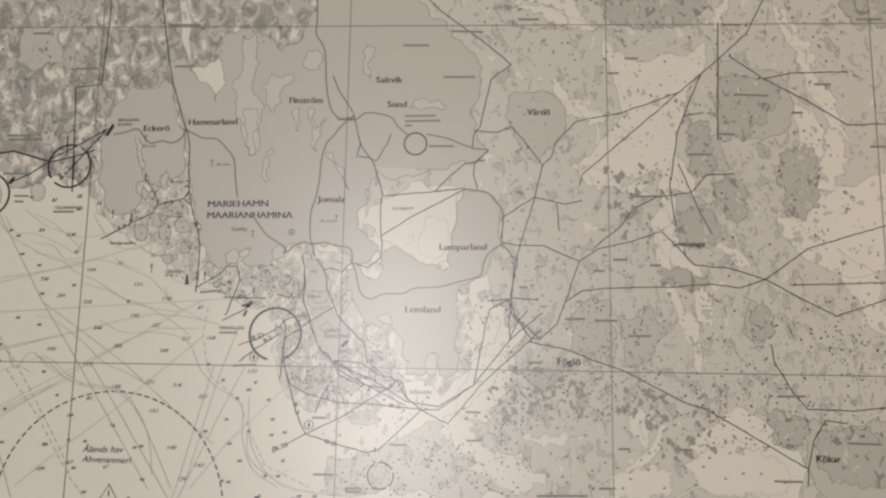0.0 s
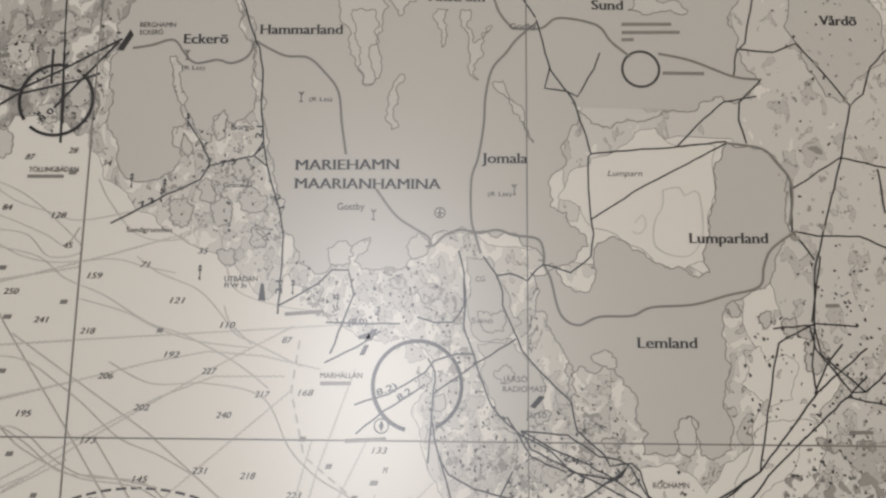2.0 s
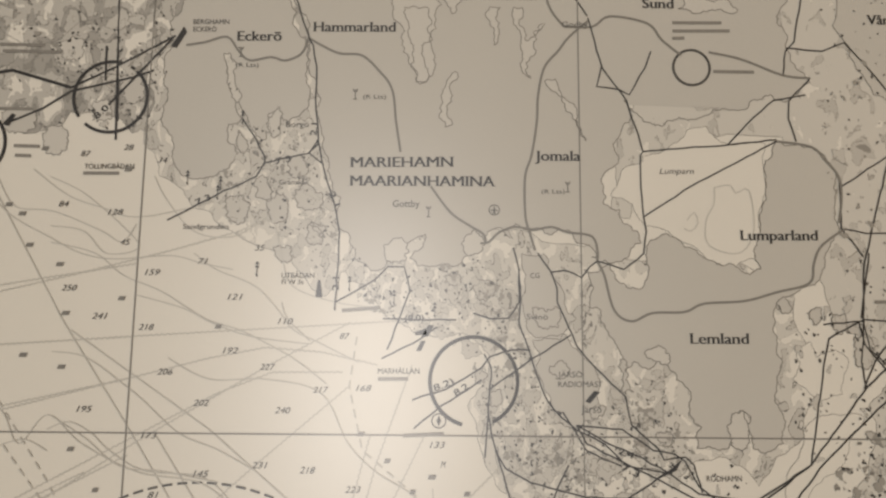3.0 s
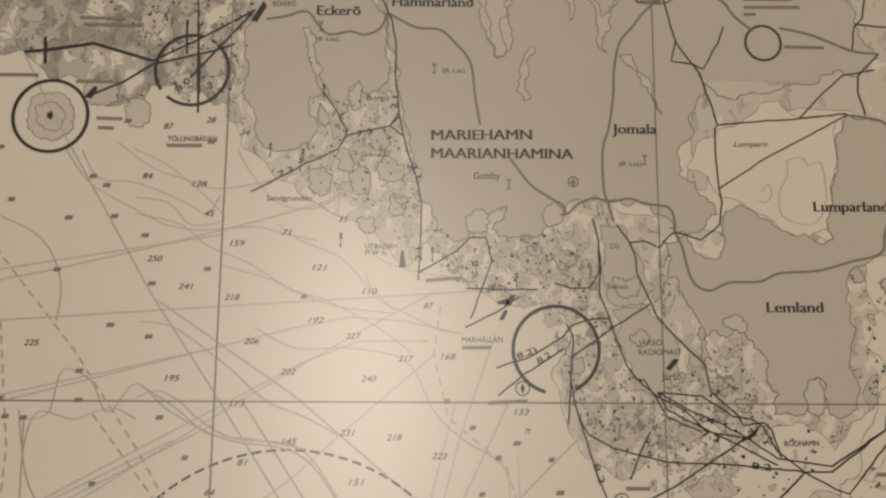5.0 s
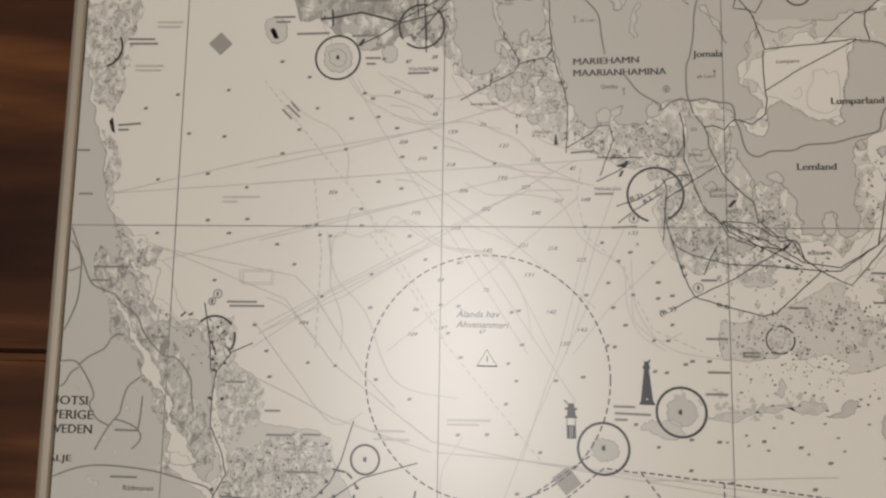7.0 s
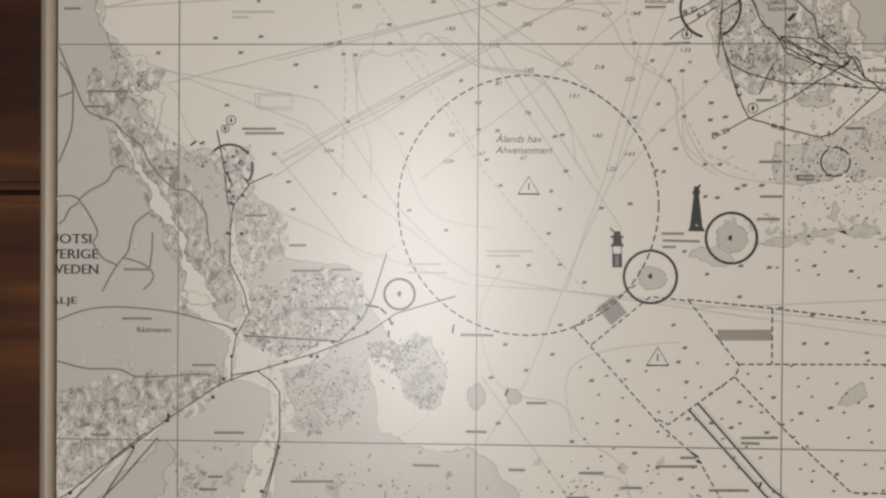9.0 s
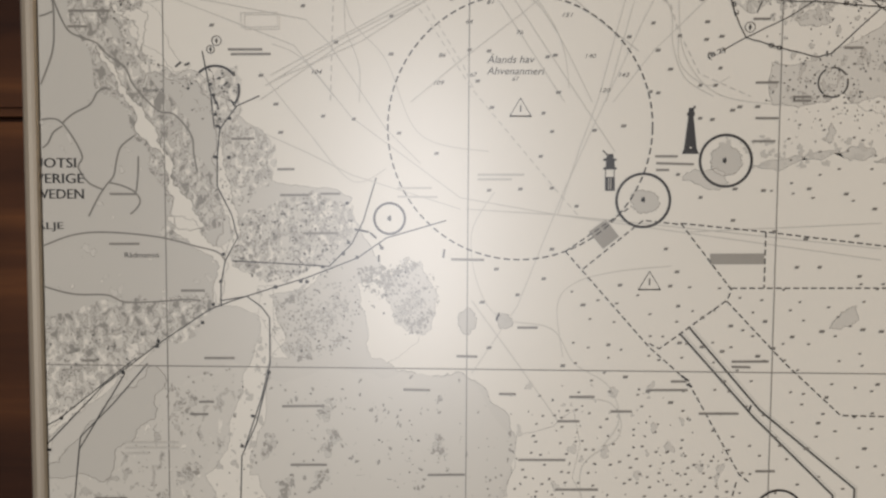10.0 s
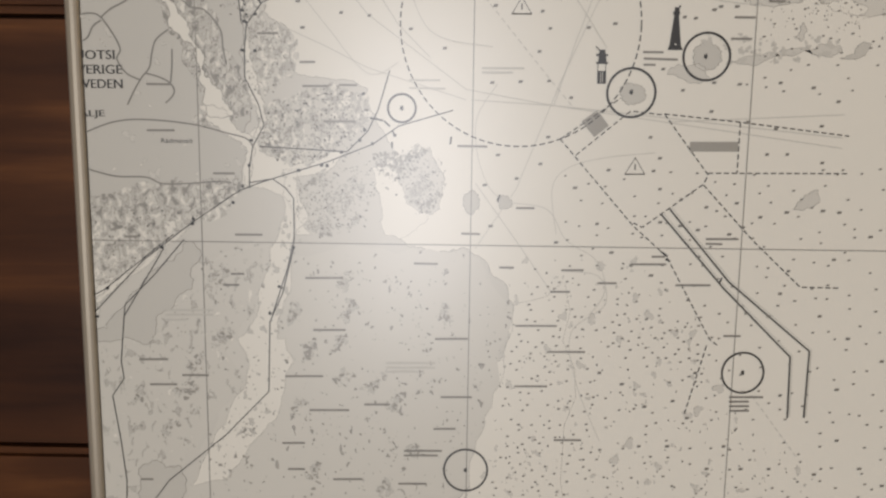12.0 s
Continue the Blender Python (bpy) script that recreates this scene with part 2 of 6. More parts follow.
def area(name, pts, mat, y, rough=0.12, levels=3, outline=0.0, seed=1, label=""):
    y -= seed * 3e-7
    line = [(max(p[0], LEFT * 1000), p[1]) for p in rough_outline(pts, rough, levels, seed)]
    tris = geometry.tessellate_polygon([[Vector((*p, 0)) for p in line]])
    ob = mesh_part(name, [at(p, y) for p in line], [tuple(t) for t in tris], mat, paper, label)
    if outline:
        mesh_part("coastline", *ribbon(line, outline, y - 0.00001, True), COAST, paper)
    return ob


def line(name, pts, width=0.45, mat=None, smooth=False, dash=None, wave=0.0, y=None, label=""):
    if smooth:
        pts = spline(pts)
    if dash or wave:
        full, pts2, step = [], [], 0.35
        for p, q in zip(pts, pts[1:]):
            n = max(1, int(math.dist(p, q) / step))
            full += [(p[0] + (q[0] - p[0]) * k / n, p[1] + (q[1] - p[1]) * k / n) for k in range(n)]
        full.append(pts[-1])
        if wave:
            for i, p in enumerate(full):
                a, b = full[max(i - 1, 0)], full[min(i + 1, len(full) - 1)]
                d = (Vector(b) - Vector(a)).normalized()
                s = wave * (1 if i % 4 < 2 else -1)
                pts2.append((p[0] - d.y * s, p[1] + d.x * s))
            full = pts2
        if dash:
            on, off = max(1, round(dash[0] / step)), max(1, round(dash[1] / step))
            pieces = [ribbon(full[i:i + on + 1], width, y or Y_LINE) for i in range(0, len(full) - 1, on + off)]
            return tagged(mesh_part(name, *join(pieces), mat or ROAD, paper, label), kind="stuff")
        pts = full
    return mesh_part(name, *ribbon(pts, width, y or Y_LINE), mat or ROAD, paper, label)


def ring(name, centre, radius, width=0.7, start=0, end=360, mat=None, dash=None, label=""):
    n = max(24, int(radius * 8))
    pts = [(centre[0] + radius * math.cos(radians(start + (end - start) * k / n)),
            centre[1] + radius * math.sin(radians(start + (end - start) * k / n))) for k in range(n + 1)]
    return line(name, pts, width, mat or INK, dash=dash, label=label)


def writing(text, p, q, cap, mat=None, slant=0.0, weight=0.0, serif=False):
    """A printed word from p to q along its foot, with capitals of that height in millimetres."""
    data = bpy.data.curves.new("lettering", "FONT")
    data.body, data.size, data.shear, data.offset, data.resolution_u = text, 1.0, slant, -0.008 if serif else 0.0, 3
    tmp = new("tmp", data)
    me = bpy.data.meshes.new_from_object(tmp.evaluated_get(bpy.context.evaluated_depsgraph_get()))
    bpy.data.objects.remove(tmp)
    xs = [v.co.x for v in me.vertices]
    x0, x1 = min(xs), max(xs)
    turn = math.atan2(q[1] - p[1], q[0] - p[0])
    sx, sy = math.dist(p, q) / (x1 - x0), cap / 0.7
    c, s = math.cos(turn), math.sin(turn)
    flat = [((v.co.x - x0) * sx, v.co.y * sy) for v in me.vertices]
    faces = [tuple(f.vertices) for f in me.polygons]
    strokes = []
    if serif:
        for e in me.edges:
            (ax, ay), (bx, by) = (me.vertices[v].co[:2] for v in e.vertices)
            if abs(ay - by) < 0.004 and 0.03 < abs(ax - bx) < 0.17 and (abs(ay) < 0.035 or ay > 0.42):
                lo, hi, up = min(ax, bx) - 0.075, max(ax, bx) + 0.075, 0.03 if ay < 0.1 else -0.03
                k = len(flat)
                flat += [((u - x0) * sx, w * sy) for u, w in ((lo, ay), (hi, ay), (hi, ay + up), (lo, ay + up))]
                strokes.append(([at((p[0] + u * c - w * s, p[1] + u * s + w * c), Y_TEXT - lift()) for u, w in flat[k:]], [(0, 1, 2, 3)]))
                del flat[k:]
    for du, dw in ((0, 0),) if not weight else ((-weight, 0), (0, 0), (weight, 0)) if serif else ((-weight, 0), (weight, 0), (0, weight * 0.6), (0, -weight * 0.6)):
        y = Y_TEXT - lift()
        strokes.append(([at((p[0] + (u + du) * c - (w + dw) * s, p[1] + (u + du) * s + (w + dw) * c), y) for u, w in flat], faces))
    me = bpy.data.meshes.new("lettering")
    verts, faces = join(strokes)
    me.from_pydata(verts, [], faces)
    me.materials.append(mat or GREY)
    ob = new("lettering", me)
    ob.parent = paper
    return ob


def bar(p, q, height=1.0, mat=None, name="text_bar"):
    """Small print too fine to read."""
    mesh_part(name, *ribbon([p, q], height, Y_TEXT), mat or BLUR, paper)


def inside(p, poly):
    r = False
    for i, a in enumerate(poly):
        b = poly[i - 1]
        if (a[1] > p[1]) != (b[1] > p[1]) and p[0] < (b[0] - a[0]) * (p[1] - a[1]) / (b[1] - a[1]) + a[0]:
            r = not r
    return r


def blob(c, r, rnd, y, squeeze=0.6):
    y -= lift()
    n = 9 if r < 0.8 else 15
    turn, k = rnd.gauss(1.9, 0.7), rnd.uniform(squeeze * 0.7, 1)
    a2, a3, a5 = rnd.uniform(0, 6.28), rnd.uniform(0, 6.28), rnd.uniform(0, 6.28)
    pts = []
    for i in range(n):
        a = 6.283 * i / n
        d = r * (0.86 + 0.2 * math.sin(2 * a + a2) + 0.2 * math.sin(3 * a + a3) + 0.12 * math.sin(5 * a + a5)) * rnd.uniform(0.8, 1.15)
        u, w = d * math.cos(a), d * math.sin(a) * k
        pts.append((c[0] + u * math.cos(turn) - w * math.sin(turn), c[1] + u * math.sin(turn) + w * math.cos(turn)))
    return [at(p, y) for p in pts], [tuple(range(n))]


def scatter(name, zone, count, rmin, rmax, mat, seed, y=None, edge=0.0, power=2.0, label="", clump=0.0):
    """Islets, rocks and marks strewn over a zone of the chart."""
    rnd = random.Random(seed)
    xs, ys = [p[0] for p in zone], [p[1] for p in zone]
    made, under, tries = [], [], 0
    y = y or Y_SPECK
    while len(made) < count and tries < count * 30:
        tries += 1
        p = (rnd.uniform(min(xs), max(xs)), rnd.uniform(min(ys), max(ys)))
        if not inside(p, zone) or (clump and noise.noise(Vector((p[0] * clump, p[1] * clump, seed * 3.7))) < 0.08):
            continue
        r = rmin + (rmax - rmin) * rnd.random() ** power
        v, f = blob(p, r, rnd, y)
        made.append((v, f))
        if edge:
            c = at(p, y)
            g = (r + edge) / r
            under.append(([(c[0] + (w[0] - c[0]) * g, w[1] + 0.000004, c[2] + (w[2] - c[2]) * g) for w in v], f))
    if under:
        tagged(mesh_part(name + "_edge", *join(under), COAST, paper), kind="stuff")
    return tagged(mesh_part(name, *join(made), mat, paper, label), kind="stuff")


def wobble(pts, step=2.2, sway=0.16):
    """A line with the small bends of a channel between islands."""
    out = []
    for p, q in zip(pts, pts[1:]):
        n = max(1, int(math.dist(p, q) / step))
        for i in range(n):
            x, y = p[0] + (q[0] - p[0]) * i / n, p[1] + (q[1] - p[1]) * i / n
            s = sway if i else 0.0
            out.append((x + s * noise.noise(Vector((x * 0.4, y * 0.4, 1.7))) * 2, y + s * noise.noise(Vector((x * 0.4, y * 0.4, 8.3))) * 2))
    return out + [pts[-1]]


# ---- tints of the sea ----
area("shoal", [(-72.8, 183.6), (27.6, 182.6), (42.1, 100.8), (46.2, 75.7), (51.6, 48.7), (44.3, 48.7), (36.2, 58.3), (21.6, 55.8), (8.7, 63.1), (1.2, 77.9), (-4.3, 98.2), (-17.1, 99.4), (-31.8, 93), (-61.9, 87.8)], SKERRIES_NORTH, Y_SHOAL, 0.15, outline=0.16, seed=3)
area("shoal", [(48.5, 50), (50.9, 40.3), (57.2, 36.3), (60.8, 30.9), (66.3, 26.9), (73.1, 24.3), (82.6, 24.4), (88.1, 17.8), (82.8, 7.2), (85.6, -1.9), (92.3, -13.6), (92, -11.8), (101.2, -18.4), (108.2, -10), (122.1, -3.2), (132.2, -9.9), (146.2, -4.7), (153.6, -11.4), (165.5, 0.6), (168.8, 10.7), (164.5, 32.1), (163.5, 40.3), (115.4, 48.1), (87.7, 51.9), (54.6, 52.9)], SKERRIES_INNER, Y_SHOAL, 0.15, outline=0.16, seed=4)
area("shoal", [(117.6, 181.7), (385.8, 179), (364.3, -66.2), (191.2, -50.7), (173.2, -47.4), (158.3, -54.3), (145.4, -51.8), (136.1, -50.1), (133.4, -46.4), (122.9, -50.4), (108.6, -50.8), (108, -35.6), (123.3, -35), (142.6, -24.9), (148.4, -20.9), (171.8, -21.5), (180.9, -7.9), (182, 8), (187.8, 15), (182, 24.1), (176.2, 28.7), (171.4, 40.4), (168.9, 59.4), (164, 76.3), (128.2, 68.8), (123.8, 54.2), (119, 54.2), (118.5, 71.2), (125.4, 83.5)], SKERRIES_EAST, Y_SHOAL, 0.12, outline=0.16, seed=5)
area("shoal", [(-159.9, 8.4), (-134.6, 2.1), (-128.3, -8.2), (-124.2, -22.6), (-113.8, -37.1), (-99.1, -39.2), (-86.5, -53.7), (-73.9, -62), (-71.8, -78.6), (-59.2, -80.7), (-42.4, -84.7), (-38.2, -99.3), (-29.8, -116), (-17.2, -107.5), (-10.9, -120.1), (-12.9, -132.7), (-25.5, -137), (-30.7, -143.4), (-25.4, -148.7), (-17, -150), (-2.3, -148.6), (12.4, -161.9), (18.4, -172.4), (19.2, -172.3), (15.6, -191.8), (7.8, -216.6), (1, -236.9), (-8.3, -270.6), (-184.7, -274.1)], SHOAL, Y_SHOAL, 0.15, levels=4, outline=0.16, seed=6)

area("shoal", [(27.6, 182.6), (97.3, 181.9), (96, 149.9), (81.6, 132.9), (63.5, 142.1), (51.5, 131.7), (41.5, 129.1)], SKERRIES_NORTH, Y_SHOAL, 0.15, outline=0.16, seed=19)

# deep water between the islands
area("deep_water", [(127.6, 70.7), (134, 72.5), (139.1, 77.6), (144.1, 78.9), (149.6, 74.2), (159.5, 74.3), (158.9, 61.3), (157.1, 51.4), (155.4, 44.4), (149.8, 41.6), (142.9, 44.2), (136.2, 49), (127.9, 52.4), (125.9, 54.5), (124.6, 58), (119, 60.1), (121.9, 66.6), (127.6, 69.5)], PAPER, Y_DEEP, 0.12, outline=0.15, seed=7)
area("deep_water", [(221.9, 141.5), (238.6, 131.2), (253, 133.7), (265.2, 141.3), (262.3, 126.1), (254.6, 108.6), (251.5, 84), (248.3, 55.3), (256.4, 22.8), (258.2, 9.2), (251.6, 13.6), (243.3, 41.2), (239.2, 60), (244.5, 84), (228, 81.5), (218.5, 74.2), (209.2, 86.3), (218.8, 96.2), (228.5, 108.6), (224.1, 126.1)], PAPER, Y_DEEP, 0.16, outline=0.12, seed=8)
area("deep_water", [(185.5, 162.4), (205.1, 162.3), (219.6, 146.6), (205, 149.3)], PAPER, Y_DEEP, 0.16, outline=0.12, seed=9)
area("deep_water", [(299.4, 113.6), (308.4, 108.6), (315.8, 77.1), (343.6, 84.4), (340.5, 42.2), (307.1, 44.1), (296.3, 53.4), (294.6, 65.1), (304.8, 84.3)], PAPER, Y_DEEP, 0.18, outline=0.12, seed=10)
area("deep_water", [(138, -50.1), (145.6, -47.6), (154.7, -51.6), (150.9, -54.7), (141.7, -52.9)], PAPER, Y_DEEP, 0.16, outline=0.12, seed=11)
area("deep_water", [(160.7, -40), (173.5, -42.6), (186.4, -39.5), (186.8, -31.9), (170.4, -30.3), (163.3, -24.6), (159.2, -32.4), (168.3, -36.1)], PAPER, Y_DEEP, 0.16, outline=0.12, seed=20)
area("deep_water", [(252.5, -28.6), (270.8, -12.9), (292.2, -25.6), (298.2, -36.3), (295.2, -51.3), (243, -52.6), (258.8, -37.2)], PAPER, Y_DEEP, 0.16, outline=0.12, seed=12)
area("deep_water", [(232.4, -33.4), (244.1, -13.4), (241.4, -28.9), (225.6, -42.2)], PAPER, Y_DEEP, 0.16, outline=0.12, seed=13)
area("deep_water", [(164.3, 22.4), (168.4, 23.6), (169.6, 19.8), (174.6, 21.7), (177.7, 18.8), (175.6, 10.8), (170.3, 9.1), (166.8, 11.7), (163.3, 14.4), (165.4, 18.6)], PAPER, Y_DEEP, 0.14, outline=0.14, seed=14)
area("deep_water", [(168.2, 4.8), (173.9, 5.8), (180.6, 5.3), (176.4, -2.3), (170.4, -8.8), (164.8, -15.2), (158.7, -17.8), (160.3, -11.4), (164.3, -3.0), (165.4, 2.2)], PAPER, Y_DEEP, 0.14, outline=0.14, seed=24)
area("deep_water", [(-132.5, -4), (-126.3, -18.5), (-115.9, -30.9), (-107.5, -39.2), (-101.2, -37.1), (-109.5, -26.8), (-117.9, -14.4), (-124.1, -4.1)], PAPER, Y_DEEP, 0.16, outline=0.12, seed=15)
area("deep_water", [(-93, -104), (-86.6, -99.7), (-67.6, -108), (-50.8, -109.9), (-59.2, -118.4), (-71.9, -120.6), (-71.9, -135.4), (-65.5, -143.8), (-71.9, -143.9), (-76.1, -129.1), (-86.7, -125), (-93.1, -125.1), (-114.4, -138), (-131.7, -155.3), (-155.5, -172.8), (-158.7, -170.7), (-140.2, -155.4), (-125.1, -142.4), (-116.5, -133.8), (-95.2, -125.1)], PAPER, Y_DEEP, 0.1, outline=0.12, seed=16)
area("deep_water", [(-77.3, -117.3), (-76.4, -133.5), (-83.1, -150), (-86.4, -164.3), (-89.1, -178.8), (-97.7, -188.7), (-93.1, -198.4), (-95.8, -210.9), (-103.5, -226.1), (-111.2, -238.9), (-119.1, -254.5), (-104.2, -251.7), (-94, -236.1), (-81.6, -223.2), (-79, -213.1), (-73.9, -198.1), (-77.3, -188.4), (-80.9, -188.4), (-78.3, -176.2), (-74.5, -159.4), (-73.1, -145.1), (-67.2, -138), (-70.5, -128.7), (-71.5, -117.2)], PAPER, Y_DEEP, 0.1, outline=0.12, seed=17)
area("deep_water", [(-40.7, -116.1), (-31.9, -112.9), (-29.7, -122.3), (-26.5, -130.7), (-17.1, -134.8), (-22.3, -141.2), (-29.6, -145.5), (-35.5, -143.5), (-36.4, -132.9), (-39.2, -124.5)], PAPER, Y_DEEP, 0.14, outline=0.1, seed=25)
area("deep_water", [(18.7, -172.3), (39.5, -162.4), (43, -261.8), (-5.8, -270.6), (3.4, -236.8), (10.2, -216.6)], PAPER, Y_DEEP, 0.14, outline=0.12, seed=18)

for k, shape in enumerate(([(250.5, 91.3), (255, 84.1), (264.7, 62.5), (273.4, 50.8), (279.9, 43.9), (275.3, 42.7), (266.5, 50.7), (258.9, 62.5), (251.3, 79.2)], [(242.7, 60), (250.6, 55.3), (258.3, 43.6), (263.9, 27.5), (261.9, 18.3), (257.5, 20.5), (251.2, 36.6), (244.7, 48.2)],
                           [(257.3, 13.7), (260.3, 4.7), (258.7, -8.7), (257.5, 0.2)], [(293.4, 159.1), (300.9, 143.7), (309.4, 126), (317.7, 108.6), (326, 94), (321.6, 96.4), (312, 111.1), (304.7, 126), (297.4, 143.7)],
                           [(201.2, 121.1), (208.3, 111.1), (219, 109.8), (209.4, 106.1), (202.3, 112.3)], [(206.9, 86.3), (218.6, 83.9), (227.9, 76.7), (239.7, 79.1), (232.5, 73.1), (218.5, 76.6)],
                           [(314.3, 51.2), (325.1, 44.3), (330.7, 28.4), (338.6, 14.9), (329.9, 17), (321.9, 30.5), (315.9, 41.9)], [(230.6, -13.7), (239.5, -19), (236.9, -31.1), (230.4, -24.7)])):
    area("deep_water", shape, PAPER, Y_DEEP, 0.2, levels=4, outline=0.1, seed=30 + k)

# ---- land ----
area("land", [(40.9, 99.5), (36.4, 111), (33.1, 121.3), (31.2, 131.7), (38.6, 134.3), (42.9, 126.5), (52.6, 113.6), (57.1, 121.3), (55.3, 131.7), (51.2, 136.9), (55.8, 144.8), (63.2, 147.4), (73.5, 144.7), (81.5, 136.8), (91.1, 147.3), (95.8, 155.1), (94.7, 181.9), (145.4, 181.4), (145.9, 152.2), (156, 144.3), (163.4, 136.5), (168.4, 126.3), (167.3, 113.6), (166.2, 101), (172.3, 91.1), (166.3, 86.1), (156.7, 86.1), (149.6, 83.6), (142.4, 81.1), (132.8, 78.6), (124.2, 83.5), (122.9, 85.5), (124.3, 79.6), (119.9, 73.7), (121.2, 68.7), (117, 65), (117.2, 57.9), (121.1, 56.6), (123.8, 52.4), (126.5, 48.2), (122.2, 44), (115.3, 43.2), (113.3, 47.3), (107.8, 51.1), (98.8, 51.4), (94.7, 52.7), (87.8, 50.5), (85.7, 47.7), (82.3, 48.3), (85.1, 44.9), (82.3, 44.2), (78.9, 41.4), (72.8, 41.3), (67.9, 43.3), (71.3, 46.1), (71.9, 49.6), (67.8, 47.5), (63.7, 46.7), (61.8, 41.2), (57.7, 40.8), (54.2, 43.1), (52.7, 47.3), (49.8, 51.4), (50.2, 58.5), (48, 61.3), (46.5, 65.5), (45.4, 74.1), (44.1, 78.5), (43.5, 85.8), (41, 91.7)], LAND, Y_LAND, 0.21, levels=4, outline=0.25, seed=21, label="grey tint of the main island")
area("land", [(5.8, 98.2), (7.3, 111), (15.4, 121.3), (30.4, 123.9), (35.6, 111), (39.7, 99.5), (40.1, 99.1), (40.2, 91.7), (41.4, 85.8), (38.9, 79.9), (36.1, 78.4), (33.9, 81.2), (31.1, 80.5), (30.7, 73.9), (27.9, 74.6), (25.5, 79.7), (23.8, 85.5), (21.3, 91.4), (20.3, 96.6), (18.6, 96.5), (20, 89.9), (22.5, 83.3), (24.2, 78.9), (20.7, 77.4), (20.6, 73.1), (23.3, 70.2), (19.4, 65.1), (16.7, 63.7), (12.6, 62.9), (9, 65), (6.9, 68.5), (6.3, 74.3), (3.7, 80.1), (4.7, 86.7), (3.3, 91.8)], LAND, Y_LAND, 0.21, levels=4, outline=0.25, seed=22)
area("land", [(115.3, 40.4), (111.9, 41.1), (113.1, 31.5), (115.9, 30.9), (117.2, 26.1), (120.5, 20.8), (121.8, 15.5), (123.8, 18.2), (128.5, 16.9), (130, 20.9), (132.6, 16.9), (137.2, 11.7), (137.6, 5.1), (140.2, 2.6), (138.7, -2.6), (145.4, -2.6), (149.6, 1.3), (149.8, 6.6), (152.4, 5.3), (152.7, -2.5), (160.2, -1.1), (161.1, 4.1), (158.7, 10.6), (161.1, 18.6), (159.6, 29.3), (163.2, 34.8), (166.1, 36.2), (170.3, 37.7), (173.5, 46), (177.3, 51.7), (177.2, 61.6), (176.2, 68.7), (172.2, 73), (162.4, 75.1), (159.3, 69.9), (158.9, 61.3), (157.2, 52.8), (155.5, 47.2), (156.7, 41.6), (153.8, 40.2), (148.4, 42.9), (142.9, 44.2), (137.5, 47), (134.8, 49.7), (129.2, 48.9), (127.8, 45.4), (128.4, 41.3), (126.9, 37.1), (123.5, 36.4), (120.1, 38.4), (118.1, 42.5)], LAND, Y_LAND, 0.2, levels=4, outline=0.25, seed=23)
for k, shape in enumerate((
        [(206.2, 22.1), (213.2, 29.2), (222.4, 29.3), (224.4, 13.2), (217.4, 4), (206.1, 8.4)],
        [(224.6, 22.4), (238.4, 27.2), (245, 18.1), (237.8, 4.4), (226.5, 1.9)],
        [(259.1, 101.2), (270.7, 98.7), (272.4, 84.1), (263.1, 81.7)],
        [(180.6, 116.1), (195.1, 118.6), (204.7, 111.1), (202.2, 96.1), (192.6, 86.2), (183.1, 98.6)],
        [(248.9, 74.4), (260.4, 72), (271.3, 55.5), (255.1, 50.6)],
        [(269.6, 131.1), (295.3, 126), (298.9, 103.7), (286.9, 96.3), (270.9, 103.7)],
        [(301.4, -16.7), (314.3, -20.8), (336, -20.4), (333.9, -50.3), (304.1, -46.8), (298.5, -29.8)],
        [(279.3, 30), (284.6, 23.2), (282.9, 9.6), (277.5, 14)],
        [(98.8, 23.3), (107, 24.7), (113, 18.1), (114.9, 4.9), (109.5, 0.9), (104.2, 4.8), (101.5, 11.3)],
        [(96.1, 45), (101.6, 45.1), (105.7, 36.9), (109.7, 28.8), (105.6, 23.3), (98.8, 24.6), (96.1, 34)],
        [(114.8, -5.4), (118.8, -4.8), (120.7, -8), (117.3, -11.2), (114.7, -9.9)],
        [(-37.2, 147.9), (-19.2, 150.5), (-16.3, 131.9), (-30.1, 128), (-37.5, 137.2)])):
    area("land", shape, LAND, Y_LAND, 0.2, outline=0.2, seed=30 + k)
area("land", [(-167.8, 79.3), (-154, 68.8), (-148, 41.2), (-142.4, 16.6), (-137.4, -0.3), (-131.1, -19.2), (-124.9, -37.9), (-113.8, -39.2), (-107.5, -42.3), (-99.1, -42.3), (-93.8, -49.6), (-92.8, -57.9), (-93.9, -70.4), (-92.9, -83), (-89.8, -97.6), (-93, -104), (-94.1, -123), (-114.4, -133.8), (-135.8, -136.1), (-158.3, -136.4), (-162, -136.4), (-160.4, 0.1)], LAND, Y_LAND, 0.18, levels=4, outline=0.2, seed=50)
area("land", [(-161.1, -190.1), (-146.9, -177), (-131.7, -159.6), (-117.7, -147.7), (-112.3, -150.8), (-116.7, -167.9), (-131.9, -181.1), (-136.3, -191.9)], LAND, Y_LAND, 0.2, levels=4, outline=0.2, seed=51)
area("land", [(-142.4, -249.8), (-135.9, -243.2), (-123.7, -245.6), (-121.7, -257.2), (-129.5, -267.8), (-144.3, -265.4)], LAND, Y_LAND, 0.2, levels=4, outline=0.2, seed=52)

def rounded(pts, step=1.4):
    """A closed outline through pts, without their corners."""
    return spline([*pts, pts[0]], step)[:-1]


area("skerry_field", [(-0.8, 94.0), (8.8, 98.6), (41.5, 100.6), (54.9, 44.5), (47.1, 33.5), (23.1, 49.7), (11.5, 58.0), (4.2, 63.5), (-0.5, 72.0)], SKERRIES_INNER, Y_SHOAL - 0.000004, 0.15, outline=0.14, seed=93)

